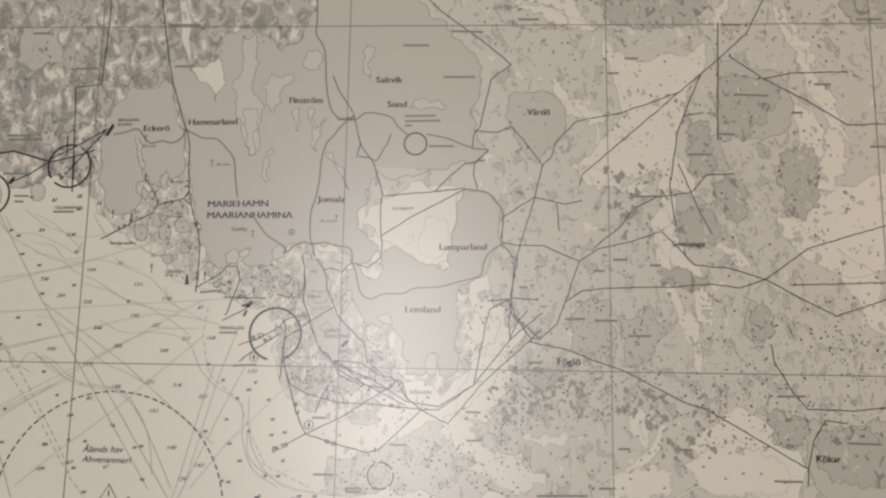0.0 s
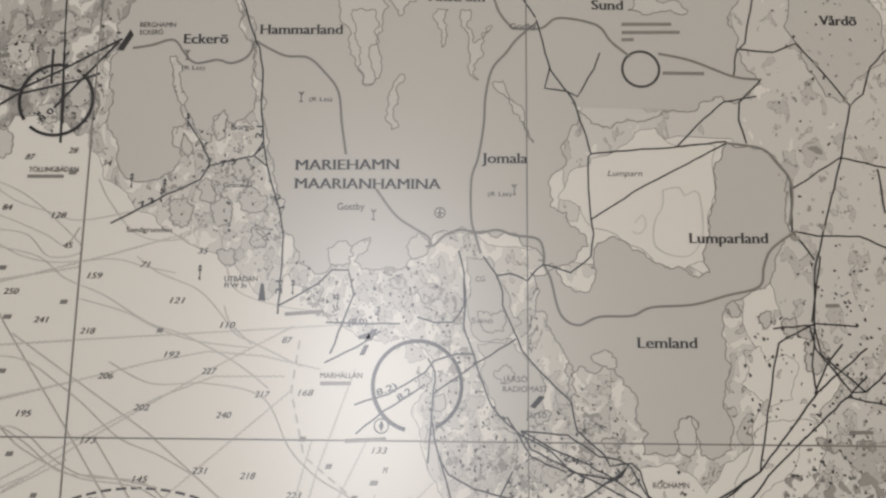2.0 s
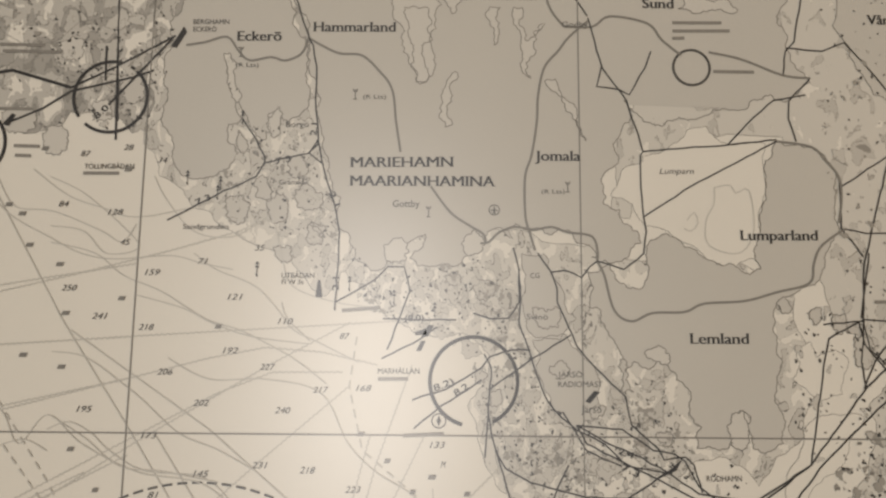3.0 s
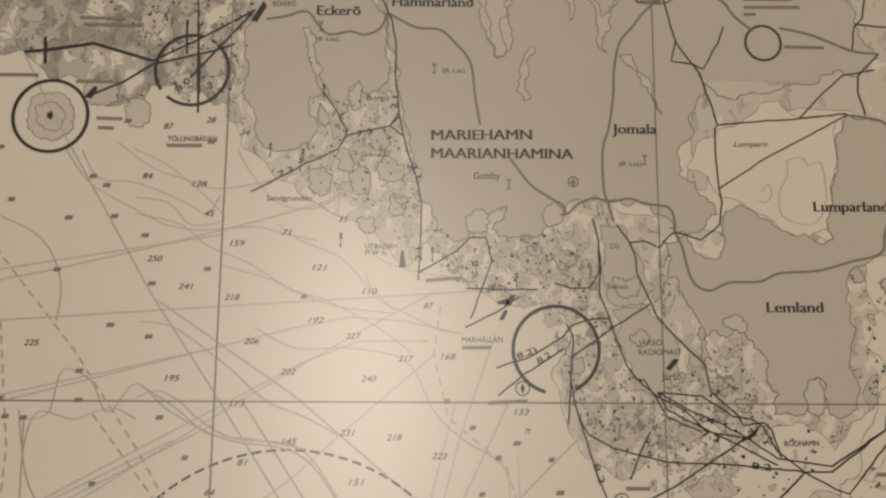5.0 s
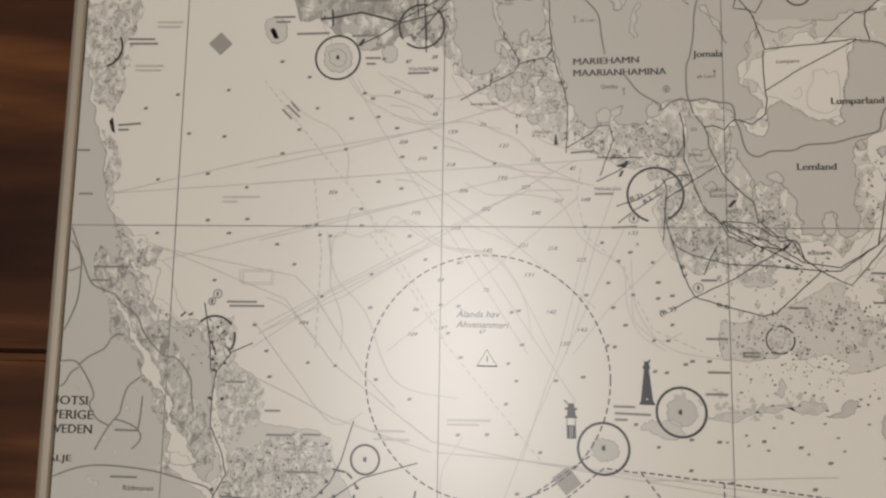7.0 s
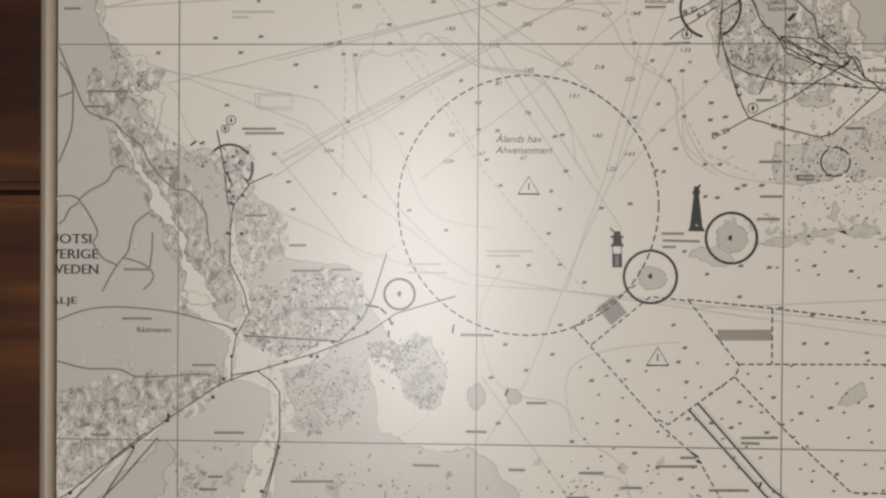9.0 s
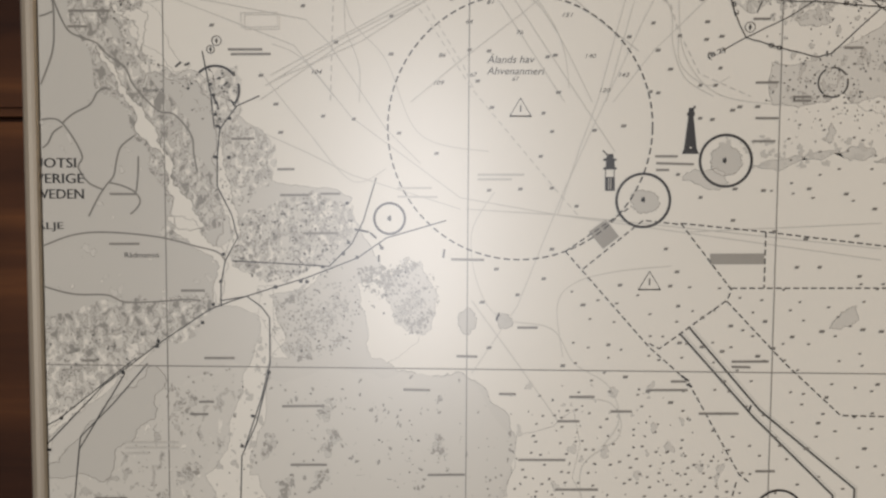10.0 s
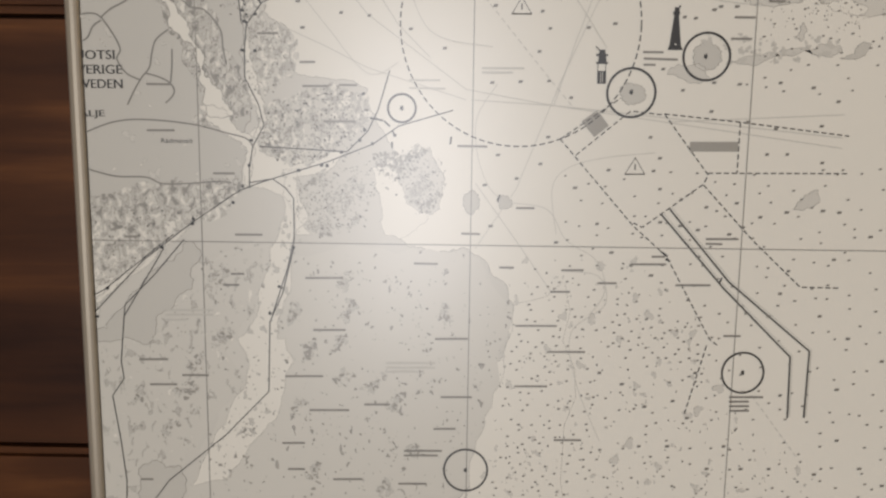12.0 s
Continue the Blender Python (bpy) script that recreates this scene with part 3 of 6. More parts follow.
# shoals off the western marks
for k, shape in enumerate((
        [(-48.4, 74.1), (-44.9, 75.1), (-41.8, 72.7), (-42.2, 68.7), (-46.0, 67.6), (-48.6, 70.1)],
        [(-76.6, 88.4), (-71.5, 90.3), (-67.6, 85.8), (-68.5, 79.3), (-73.1, 78.3), (-76.5, 82.8)],
        [(-50.1, 76.3), (-44.3, 77.8), (-39.5, 74.2), (-39.7, 67.6), (-45.1, 65.0), (-50.2, 67.9)],
        [(-37.4, 79.8), (-30.4, 81.4), (-28.4, 76.2), (-34.9, 74.3)],
        [(-26.5, 74.4), (-21.4, 76.4), (-20.1, 70.0), (-24.8, 69.0)],
        [(-24.3, 98.7), (-18.7, 99.9), (-17.8, 95.0), (-22.3, 93.8)],
        [(-7.9, 89.6), (-2.6, 90.4), (-1.5, 84.1), (-6.2, 83.3)],
        [(-14.6, 82.0), (-10.8, 83.6), (-9.2, 78.8), (-13.0, 77.6)])):
    area("shoal", rounded(shape), (LAND, SHOAL, SHOAL)[k % 3], Y_DEEP - 0.000002 * k, 0.38, levels=3, outline=0.2, seed=100 - k)

# the eastern archipelago
for k, shape in enumerate((
        [(269.8, 124.8), (291.6, 122.7), (294.7, 114.3), (281.2, 100.9), (268.7, 97.6)],
        [(264.9, 77.9), (277.1, 79.9), (278.3, 63.5), (267.5, 65.0)],
        [(293.6, 91.1), (307.4, 92.8), (308.5, 71.7), (295.3, 63.6)],
        [(250.3, 64.9), (262.9, 66.9), (267.1, 55.4), (251.5, 52.1)],
        [(256.2, 102.6), (264.2, 104.2), (266.7, 84.4), (257.2, 82.8)],
        [(173.6, 156.0), (194.9, 157.6), (207.0, 148.8), (185.6, 147.1)],
        [(221.7, 159.6), (265.9, 159.3), (262.6, 148.8), (244.3, 146.3), (224.8, 149.0)],
        [(322.3, 158.9), (341.4, 158.7), (340.6, 146.7), (326.4, 148.5)],
        [(302.5, -22.2), (314.4, -20.5), (329.0, -24.6), (327.8, -42.0), (305.9, -39.6)],
        [(277.9, 25.6), (285.6, 27.2), (286.5, 15.0), (279.6, 13.3)],
        [(180.6, 1.1), (200.7, 0.6), (202.2, -4.7), (193.0, -7.1)],
        [(241.6, 40.8), (250.9, 42.4), (263.0, 36.3), (247.6, 34.6)],
        [(285.1, -15.2), (299.8, -17.8), (294.8, -28.2), (286.0, -27.0)])):
    area("land", rounded(shape, 4.0), SKERRIES_ISLE, Y_LAND, 0.42, levels=4, outline=0.2, seed=260 + k)
for k, shape in enumerate((
        [(186.1, 159.8), (201.8, 154.4), (218.2, 145.9), (208.3, 147.0), (183.6, 157.7)],
        [(201.6, 124.9), (208.0, 114.3), (231.1, 100.4), (228.7, 96.5), (209.6, 109.2), (199.6, 118.0)],
        [(267.1, 148.5), (273.2, 159.2), (274.7, 157.5), (270.5, 145.0)],
        [(296.4, 155.6), (302.8, 148.3), (310.1, 127.7), (305.7, 133.2), (299.2, 146.6)],
        [(314.2, 103.0), (320.2, 98.1), (317.6, 81.7), (310.9, 72.0), (309.3, 84.9)],
        [(290.6, 67.9), (309.8, 52.9), (300.5, 51.2), (291.7, 59.1)],
        [(220.4, 76.4), (236.1, 74.8), (248.3, 60.3), (235.8, 61.9)],
        [(154.5, -19.2), (163.7, -17.5), (171.5, -30.9), (195.9, -42.1), (182.3, -48.3), (168.5, -36.9), (156.1, -28.2)],
        [(186.8, -26.1), (211.2, -25.6), (203.5, -29.0), (188.3, -28.3)],
        [(233.9, -23.6), (238.6, -13.1), (240.1, -14.5), (235.3, -26.5)],
        [(251.5, -35.0), (269.7, -25.8), (287.1, -34.2), (289.5, -45.8), (260.0, -46.5)],
        [(223.7, -40.0), (239.5, -38.2), (245.2, -46.8), (221.3, -48.8)])):
    area("deep_water", rounded(shape, 4.0), PAPER, Y_LAND - 0.00001, 0.45, levels=4, outline=0.1, seed=280 + k)

# single islands among the skerries
for k, shape in enumerate((
        [(20.9, 58.4), (25.3, 58.8), (27.2, 55.3), (26.0, 51.8), (22.2, 52.1)],
        [(31.6, 57.5), (35.6, 59.7), (36.9, 53.8), (33.9, 51.9), (32.0, 54.3)],
        [(28.1, 62.4), (30.3, 64.2), (32.4, 61.3), (31.6, 57.5), (28.7, 59.6)],
        [(38.4, 60.4), (41.8, 61.9), (45.8, 58.7), (44.1, 55.6), (39.2, 56.6)],
        [(43.3, 52.0), (46.4, 51.4), (46.0, 49.3), (43.7, 50.0)],
        [(30.5, 77.6), (32.7, 81.2), (33.8, 82.0), (33.9, 74.7), (31.9, 75.1)],
        [(23.6, 76.0), (25.9, 72.4), (25.3, 70.2), (23.2, 70.9)],
        [(36.2, 68.0), (38.9, 69.4), (41.5, 67.6), (41.1, 64.3), (37.5, 64.0)],
        [(42.2, 51.6), (45.3, 50.3), (45.2, 46.5), (42.1, 47.2)],
        [(33.6, 45.7), (37.2, 46.4), (38.5, 43.0), (35.8, 41.8)],
        [(61.9, 46.7), (64.6, 48.5), (67.4, 46.8), (67.0, 43.0), (63.4, 41.9), (61.5, 43.9)],
        [(80.9, 46.9), (83.6, 50.5), (86.4, 48.4), (85.3, 44.9), (82.3, 44.6)],
        [(83.8, 36.6), (86.5, 38.0), (89.5, 37.0), (89.0, 34.0), (85.9, 33.2)],
        [(76.9, 39.3), (79.9, 40.4), (80.8, 37.3), (77.8, 36.6)])):
    area("islet", rounded(shape), SHOAL if k in (5, 10, 11) else LAND if k % 3 else ISLE, Y_LAND - 0.00002, 0.38, levels=3, outline=0.24, seed=200 + k)

# and further east
for k, shape in enumerate((
        [(92.7, 30.6), (94.7, 31.3), (95.0, 28.3), (93.1, 28.6)],
        [(98.8, 31.4), (102.2, 30.3), (105.0, 31.4), (105.6, 28.0), (102.2, 26.0), (99.5, 28.0)],
        [(84.1, 15.1), (86.1, 16.4), (87.4, 14.1), (85.4, 12.5)],
        [(88.1, 9.9), (90.5, 11.2), (91.1, 7.9), (88.8, 7.0)],
        [(102.9, 16.6), (106.3, 18.0), (107.6, 15.3), (105.6, 13.7)],
        [(120.5, 18.8), (122.1, 18.2), (122.4, 11.5), (121.0, 10.9)],
        [(126.6, 20.2), (130.0, 22.3), (132.7, 20.3), (132.3, 17.6), (129.6, 18.2)],
        [(112.9, 6.8), (116.3, 7.3), (115.6, 4.9), (113.5, 4.2)],
        [(128.8, 0.5), (131.5, 1.8), (133.5, -0.8), (130.8, -2.1)],
        [(124.1, -1.5), (126.2, -0.2), (126.8, -3.4), (124.7, -4.1)],
        [(147.7, 5.2), (150.0, 6.6), (151.6, 2.7), (151.0, -2.5), (148.1, -2.5), (146.9, 1.3)],
        [(160.4, 33.4), (162.6, 34.8), (163.8, 31.4), (161.7, 30.5)],
        [(167.8, 30.8), (170.7, 32.2), (171.5, 29.2), (169.1, 27.8)],
        [(173.9, 29.5), (177.4, 30.6), (177.9, 26.8), (174.8, 25.5)],
        [(179.1, 24.2), (183.3, 25.3), (184.2, 18.8), (180.0, 17.5)])):
    area("islet", rounded(shape), SHOAL if k in (6, 10) else LAND if k % 3 else ISLE, Y_LAND - 0.00002, 0.38, levels=3, outline=0.24, seed=230 + k)

# lakes and inlets
for k, shape in enumerate((
        [(-136.1, -29.9), (-131.6, -37.8), (-126.0, -47.8), (-122.6, -52.3), (-122.1, -60.2), (-119.2, -63.5), (-114.7, -66.9), (-111.9, -72.5), (-110.5, -80.4), (-109.1, -89.4), (-107.5, -96.1), (-96.6, -94.9), (-101.2, -89.3), (-105.7, -82.6), (-109.1, -77.0), (-111.3, -68.0), (-113.5, -62.4), (-116.9, -56.8), (-120.9, -51.2), (-124.8, -45.6), (-129.3, -36.6)],
        [(65.5, 110.1), (68, 99.6), (67.4, 93.6), (68.9, 89.9), (71.7, 89.9), (70.9, 95.1), (70.1, 99.6), (72.9, 101.1), (71.3, 110.2)],
        [(78.1, 92.2), (79.5, 92.2), (78.2, 86.3), (76.8, 83.3), (78.3, 78.2), (76.5, 77.5), (75.4, 83.3), (75.4, 86.3)],
        [(87.9, 110.5), (89.1, 99.9), (90.4, 104.4), (90.8, 110.5)],
        [(94.4, 110.6), (95.9, 100), (96.6, 92.5), (98.8, 91.1), (97.6, 95.5), (99.5, 100), (102.4, 106.1), (97.3, 101.5), (96.6, 110.6)],
        [(102.3, 90.4), (105.2, 91.1), (108, 85.3), (110.8, 80.9), (112.9, 74.4), (110.8, 79.4), (107.3, 84.5), (103.7, 88.2)],
        [(63.5, 142.1), (68.5, 144.7), (71.7, 131.6), (71.2, 116.1), (75.2, 111), (73.6, 93.3), (68.9, 89.5), (65.6, 103.4), (62.4, 116.1), (64.2, 129.1)],
        [(76.9, 126.4), (86.9, 126.4), (82.3, 118.7), (77.8, 108.5), (75.1, 113.6)],
        [(92.8, 136.8), (99.1, 135.5), (98.1, 129), (93.1, 127.7)],
        [(118.9, 139.3), (122.7, 136.7), (120.6, 123.8), (118, 126.4)],
        [(138.1, 111), (151.5, 113.6), (154, 111), (141.8, 109.8)])):
    area("inlet", shape, SHOAL if k else PAPER, Y_WATER, 0.24, levels=4, outline=0.24, seed=60 + k)

for k, shape in enumerate((
        [(-110.3, -91.7), (-101.2, -92.7), (-97.8, -98.4), (-93.8, -102.6), (-90.4, -103.4), (-88.9, -108.5), (-89.9, -119.8), (-92.0, -124.6), (-93.5, -118.7), (-92.1, -108.5), (-96.7, -105.4), (-102.4, -102.0), (-108.0, -96.4)],
        [(-91.4, -66.8), (-90.3, -60.0), (-89.5, -71.2), (-86.4, -84.7), (-83.6, -96.0), (-83.9, -100.5), (-86.4, -104.5), (-88.9, -104.5), (-86.4, -98.3), (-88.9, -91.5), (-91.5, -82.5)],
        [(-156.5, -172.3), (-152.3, -168.1), (-145.3, -161.7), (-137.2, -155.8), (-135.8, -156.5), (-143.0, -162.8), (-148.8, -168.1), (-155.9, -174.0), (-156.5, -176.3)],
        [(-127.2, -139.6), (-123.0, -138.7), (-122.3, -143.2), (-126.1, -144.4)],
        [(-130.2, -14.3), (-124.6, -16.6), (-116.7, -17.7), (-119.0, -31.0), (-120.7, -29.9), (-121.2, -21.0), (-128.0, -18.8)])):
    area("channel", rounded(shape, 3.0), PAPER, Y_WATER, 0.3, levels=3, outline=0.16, seed=75 + k)

# ---- the graticule ----
for x in (-111.2, 0, 111.2, 222.4, 333.6, 444.8, 556, 667.2):
    line("meridian", [(x, LOW * 1000), (x, HIGH * 1000)], 0.34, GRID)
for z in (-297, -147.5, 0, 148):
    line("parallel", [(LEFT * 1000, z), (RIGHT * 1000, z)], 0.36, GRID)

# ---- skerries ----
NORTH_WEST = [(-66.8, 178), (25.4, 177.2), (31.5, 126.5), (3.9, 121.4), (0.7, 98.2), (0.1, 75.4), (-25.7, 82.8), (-57.1, 90.3)]
INNER_WEST = [(27, 78.2), (42.4, 78.4), (45.7, 66.9), (49.2, 50), (52.2, 41.7), (44.1, 40.3), (35.4, 49.8), (22.9, 52.5), (18.4, 59.5), (20.8, 65.2)]
SOUTH = [(52.1, 45.9), (60.5, 39.1), (76.9, 41.4), (87.8, 44.9), (96.1, 28.6), (101.5, 10), (112.2, 1), (123.1, 16.8), (129.9, 15.6), (137.5, 1.2), (138.4, -14.2), (101.5, -17), (92.3, -6.9), (85.5, 4.6), (82.6, 20.4), (66.3, 26.9), (55.3, 32.2)]
EAST = [(173.6, 76.4), (178.3, 98.5), (170.8, 133.9), (155.5, 176), (350.1, 174.2), (339.9, 33), (272.8, 36.8), (204, 31.4), (178.5, 31.1)]
SOUTH_EAST = [(182, 21.8), (204, 31.4), (283.9, 32.3), (339.9, 33), (335.7, -24.7), (270.1, -30.4), (226.1, -18.2), (176.4, -25.8), (169.5, -19.3), (180.9, 1.2)]
FAR_SOUTH = [(112.9, -42.6), (140, -28.8), (180.9, -21.3), (248.2, -26.5), (269.4, -47.6), (268.7, -64.6), (113.8, -68.7)]
COAST_WEST = [(-107.5, -41.3), (-84.3, -37.1), (-84.4, -57.9), (-73.9, -62), (-72.9, -80.7), (-89.8, -93.4), (-91.8, -62), (-105.4, -49.6)]
INNER_SWEDEN = [(-86.6, -93.4), (-59.2, -82.7), (-42.4, -86.8), (-40.3, -99.3), (-59.2, -112.1), (-74, -116.4), (-86.6, -110.2)]
OUTER_SWEDEN = [(-70.4, -124.8), (-63.4, -118.4), (-50.8, -113.1), (-40.3, -116.1), (-38.1, -124.5), (-42.3, -133), (-50.7, -143.7), (-65.5, -143.8), (-71.9, -135.4)]
OUTER_REEF = [(-31.9, -109.8), (-21.4, -106.5), (-10.9, -113.8), (-9.8, -124.2), (-15, -132.7), (-25.5, -130.7), (-29.7, -122.3)]
LOW_COAST = [(-159.4, -136.4), (-135.8, -134), (-114.4, -133.8), (-97.3, -126.2), (-116.6, -142.3), (-140.3, -157.6), (-159.8, -168.5)]
GREY_SEA = [(-120.6, -157.6), (-87.2, -145.3), (-73.2, -152.2), (-30.9, -151.6), (-2.9, -148.9), (17.5, -172.3), (12.2, -196.7), (-6, -257.5), (-121.9, -262.4), (-113.5, -233.9), (-93.4, -210.8), (-126.9, -199)]
OPEN_SOUTH = [(15.9, -153.3), (62.3, -149.1), (96.4, -175.9), (110.4, -209.9), (159.4, -256.9), (3.9, -262.5), (12.6, -216.5)]
COAST_NORTH = [(-159, 99.8), (-133.1, 99.1), (-134.6, 83.8), (-136.8, 61), (-142.3, 48.6), (-151.5, 53.7)]
COAST_MID = [(-146.8, 41.2), (-140.1, 36.2), (-139.9, 16.6), (-132.1, -5), (-115.8, -9.7), (-124.7, -23.9), (-111.6, -37.7), (-91.9, -46.5), (-103.8, -46.7), (-123.7, -37.9), (-133.7, -16.9), (-140.3, 4.5)]
TOP = [(28, 177.1), (94.9, 176.5), (94.7, 149.9), (81.6, 134.2), (63.5, 142.1), (51.5, 131.7), (39.1, 126.5)]
for k, zone in enumerate((COAST_WEST, INNER_SWEDEN, LOW_COAST, COAST_NORTH, COAST_MID, INNER_WEST)):
    area("skerry_field", zone, SKERRIES_INNER if zone is INNER_WEST else SKERRIES_WEST, Y_DEEP - 0.000012, 0.2, seed=80 + k)
area("skerry_field", [(-51.6, 107.7), (2, 108.7), (3.2, 78.6), (-3.7, 74.8), (-19.8, 80.1), (-28.3, 74.4), (-46.3, 81.5), (-61.2, 94.3)], SKERRIES_NORTH, Y_SHOAL, 0.2, outline=0.14, seed=89)
area("skerry_field", [(-158.6, -182.3), (-125, -150.6), (-84.9, -150), (-88.9, -169.1), (-102.6, -193.7), (-93.4, -210.8), (-121, -239.1), (-129.3, -262.5), (-163, -265.8)], SKERRIES_LOW, Y_SHOAL, 0.15, seed=90)
area("rocky_sea", GREY_SEA, GREY_ROCKS, Y_SHOAL, 0.15, seed=88)
for zone, n, small, large, seed in ((NORTH_WEST, 150, 0.4, 3.4, 1), (INNER_WEST, 40, 0.5, 2.4, 2), (SOUTH, 210, 0.4, 2.6, 3),
                                    (EAST, 300, 0.35, 2.6, 4), (SOUTH_EAST, 300, 0.35, 2.2, 5), (COAST_WEST, 40, 0.4, 1.5, 6),
                                    (INNER_SWEDEN, 110, 0.4, 1.4, 7), (OUTER_SWEDEN, 170, 0.3, 1.2, 8), (OUTER_REEF, 150, 0.3, 1.1, 13), (LOW_COAST, 40, 0.4, 1.6, 9),
                                    (COAST_NORTH, 40, 0.4, 1.6, 10), (COAST_MID, 40, 0.3, 1.2, 11), (TOP, 40, 0.4, 2.2, 12)):
    outer = zone in (OUTER_SWEDEN, OUTER_REEF)
    scatter("islet", zone, n, small, large, ISLE if zone in (EAST, SOUTH_EAST, INNER_WEST, SOUTH) else LAND, seed, edge=0.12, power=2.2, clump=0.11 if outer else 0)
    scatter("islet_dark", zone, n, small * 0.6, large * 0.45, SKERRY, seed + 20, y=Y_SPECK - 0.00003, power=1.8, clump=0.08)
    scatter("rock", zone, n * (3 if zone in (EAST, SOUTH_EAST) else 1 if outer else 2), 0.22, 0.6, SKERRY if outer else GREY, seed + 40, y=Y_SPECK - 0.000034)
for k, (x, z) in enumerate([(-50.5, -162.3), (-51.7, -176.5), (-73.6, -176.9), (-10.7, -177.8), (-51.9, -205.2), (-31.4, -215.3), (-72.3, -218.2), (-65.3, -246.8), (-35.5, -255), (-105, -161.2), (-103.9, -187.6), (-39.6, -207.2), (-54.7, -190.4), (-67.8, -193.1), (-93.8, -228.4), (-120.1, -211.3), (-128, -229.1), (-114.8, -198.8), (-140.8, -214.2), (-23.3, -237.3)]):
    near = [(x + (3.2 + 1.9 * math.sin(5.1 * k + 2 * a)) * (math.cos(a) + 0.7 * math.sin(a)), z + (4.4 + 1.8 * math.sin(3.3 * k + 3 * a)) * math.sin(a)) for a in (0, 0.8, 1.6, 2.4, 3.2, 4.0, 4.8, 5.6)]
    scatter("islet", near, 9, 0.5, 1.8, LAND, 150 + k, edge=0.12, power=1.8)
    scatter("skerry_clump", near, 20, 0.25, 1.3, SKERRY, 100 + k, power=2.2, y=Y_SPECK - 0.00003)
OUTER_SPECKS = [(-69.6, -125.1), (-51.5, -109.0), (-34.5, -110.0), (-17.6, -108.8), (-10.8, -124.5), (-17.5, -135.9), (-28.8, -133.7), (-34.5, -124.7), (-43.5, -140.7), (-62.8, -145.5), (-68.5, -134.1)]
INNER_SPECKS = [(-71.8, -87.8), (-51.5, -86.0), (-46.4, -98.9), (-44.7, -106.7), (-60.5, -114.8), (-71.9, -116.0)]
for zone, n, seed in ((OUTER_SPECKS, 260, 301), (INNER_SPECKS, 110, 302), (GREY_SEA, 190, 303), (INNER_SWEDEN, 80, 304)):
    scatter("speck", zone, n, 0.25, 1.15, SKERRY, seed, y=Y_SPECK - 0.00003, power=1.8, clump=0.06)
    scatter("rock", zone, n // 2, 0.25, 0.55, GREY, seed + 10, y=Y_SPECK - 0.000034)
EAST_SPECKS = [[(171.4, -6.7), (191.4, -7.1), (222.2, -2.1), (246.3, -8.4), (240.1, -16.0), (200.6, -19.1), (174.5, -21.8)], [(234.0, -16.2), (261.2, -14.1), (263.6, -30.4), (239.6, -35.3)], [(263.6, 94.6), (312.7, 104.6), (311.5, 56.1), (263.6, 52.5)], [(220.5, 84.6), (242.8, 88.0), (248.5, 65.2), (224.6, 50.5)]]
for k, (zone, n) in enumerate(zip(EAST_SPECKS, (115, 60, 150, 60))):
    scatter("speck", zone, n, 0.4, 1.9, SKERRY if k != 2 else LAND, 320 + k, y=Y_SPECK - 0.00003, power=2.0, edge=0.1)
DOTTED = [[(104.2, -36.5), (145.2, -24.8), (192.3, -9.4), (189.3, -49.4), (104.0, -49.7)], [(111.6, -10.0), (144.5, -3.0), (152.7, -13.1), (128.0, -31.5), (104.5, -26.7)], [(163.6, 28.4), (180.0, 35.6), (196.7, 50.3), (192.5, -6.0), (171.8, -9.6), (160.5, 4.0)], [(-27.5, 107.1), (5.3, 107.6), (3.2, 77.9), (-16.0, 73.3), (-24.7, 77.5)]]
for k, (zone, n) in enumerate(zip(DOTTED, (190, 45, 130, 80))):
    scatter("rock", zone, n, 0.3, 0.62, GREY, 340 + k, y=Y_SPECK - 0.000036)
    scatter("islet", zone, n // 4, 0.5, 1.8, ISLE, 350 + k, edge=0.14)
area("skerry_field", [(-145.2, -8.2), (-130.5, -12.3), (-127.5, -30.9), (-115.9, -41.3), (-107.5, -49.6), (-102.4, -68.4), (-92.9, -80.9), (-90.8, -95.5), (-99.3, -99.8), (-114.2, -97.8), (-106.7, -91.4), (-114, -78.9), (-121.4, -64.3), (-126.6, -51.7), (-137.1, -39.3), (-143.3, -24.7)], SKERRIES_FJORD, Y_LAND - 0.00001, 0.2, seed=91)
area("skerry_field", [(-158.3, -130), (-140, -125.5), (-114.3, -123.2), (-95.2, -119.8), (-93.1, -125.1), (-114.4, -133.8), (-140.1, -140.4), (-158.4, -144.9)], SKERRIES_FJORD, Y_LAND - 0.00001, 0.2, seed=92)
MAINLAND = [(-157.3, -47.7), (-137.1, -41.4), (-118.2, -68.4), (-99.3, -87.2), (-93, -97.6), (-94.1, -123), (-114.4, -133.8), (-158.3, -136.4)]
scatter("inlet", MAINLAND, 26, 0.5, 2.4, SHOAL, 171, y=Y_WATER, edge=0.12, power=1.5)
scatter("lake", MAINLAND, 30, 0.25, 0.8, PAPER, 172, y=Y_WATER - 0.00001, edge=0.1)
NARROWS = [(-77.3, -117.3), (-76.4, -133.5), (-83.1, -150), (-86.4, -164.3), (-89.1, -178.8), (-95.3, -188.6), (-95.8, -210.9), (-111.2, -238.9), (-104.2, -251.7), (-94, -236.1), (-79, -213.1), (-73.9, -198.1), (-78.5, -188.4), (-74.5, -159.4), (-67.2, -138), (-70.4, -117.2)]
scatter("islet", NARROWS, 70, 0.3, 1.7, LAND, 173, edge=0.12)
scatter("rock", NARROWS, 60, 0.22, 0.5, GREY, 174)
scatter("skerry", GREY_SEA, 120, 0.2, 0.9, SKERRY, 71, power=3, clump=0.05)
scatter("rock", GREY_SEA, 120, 0.18, 0.4, GREY, 72)
scatter("rock", OPEN_SOUTH, 300, 0.3, 0.6, GREY, 73)
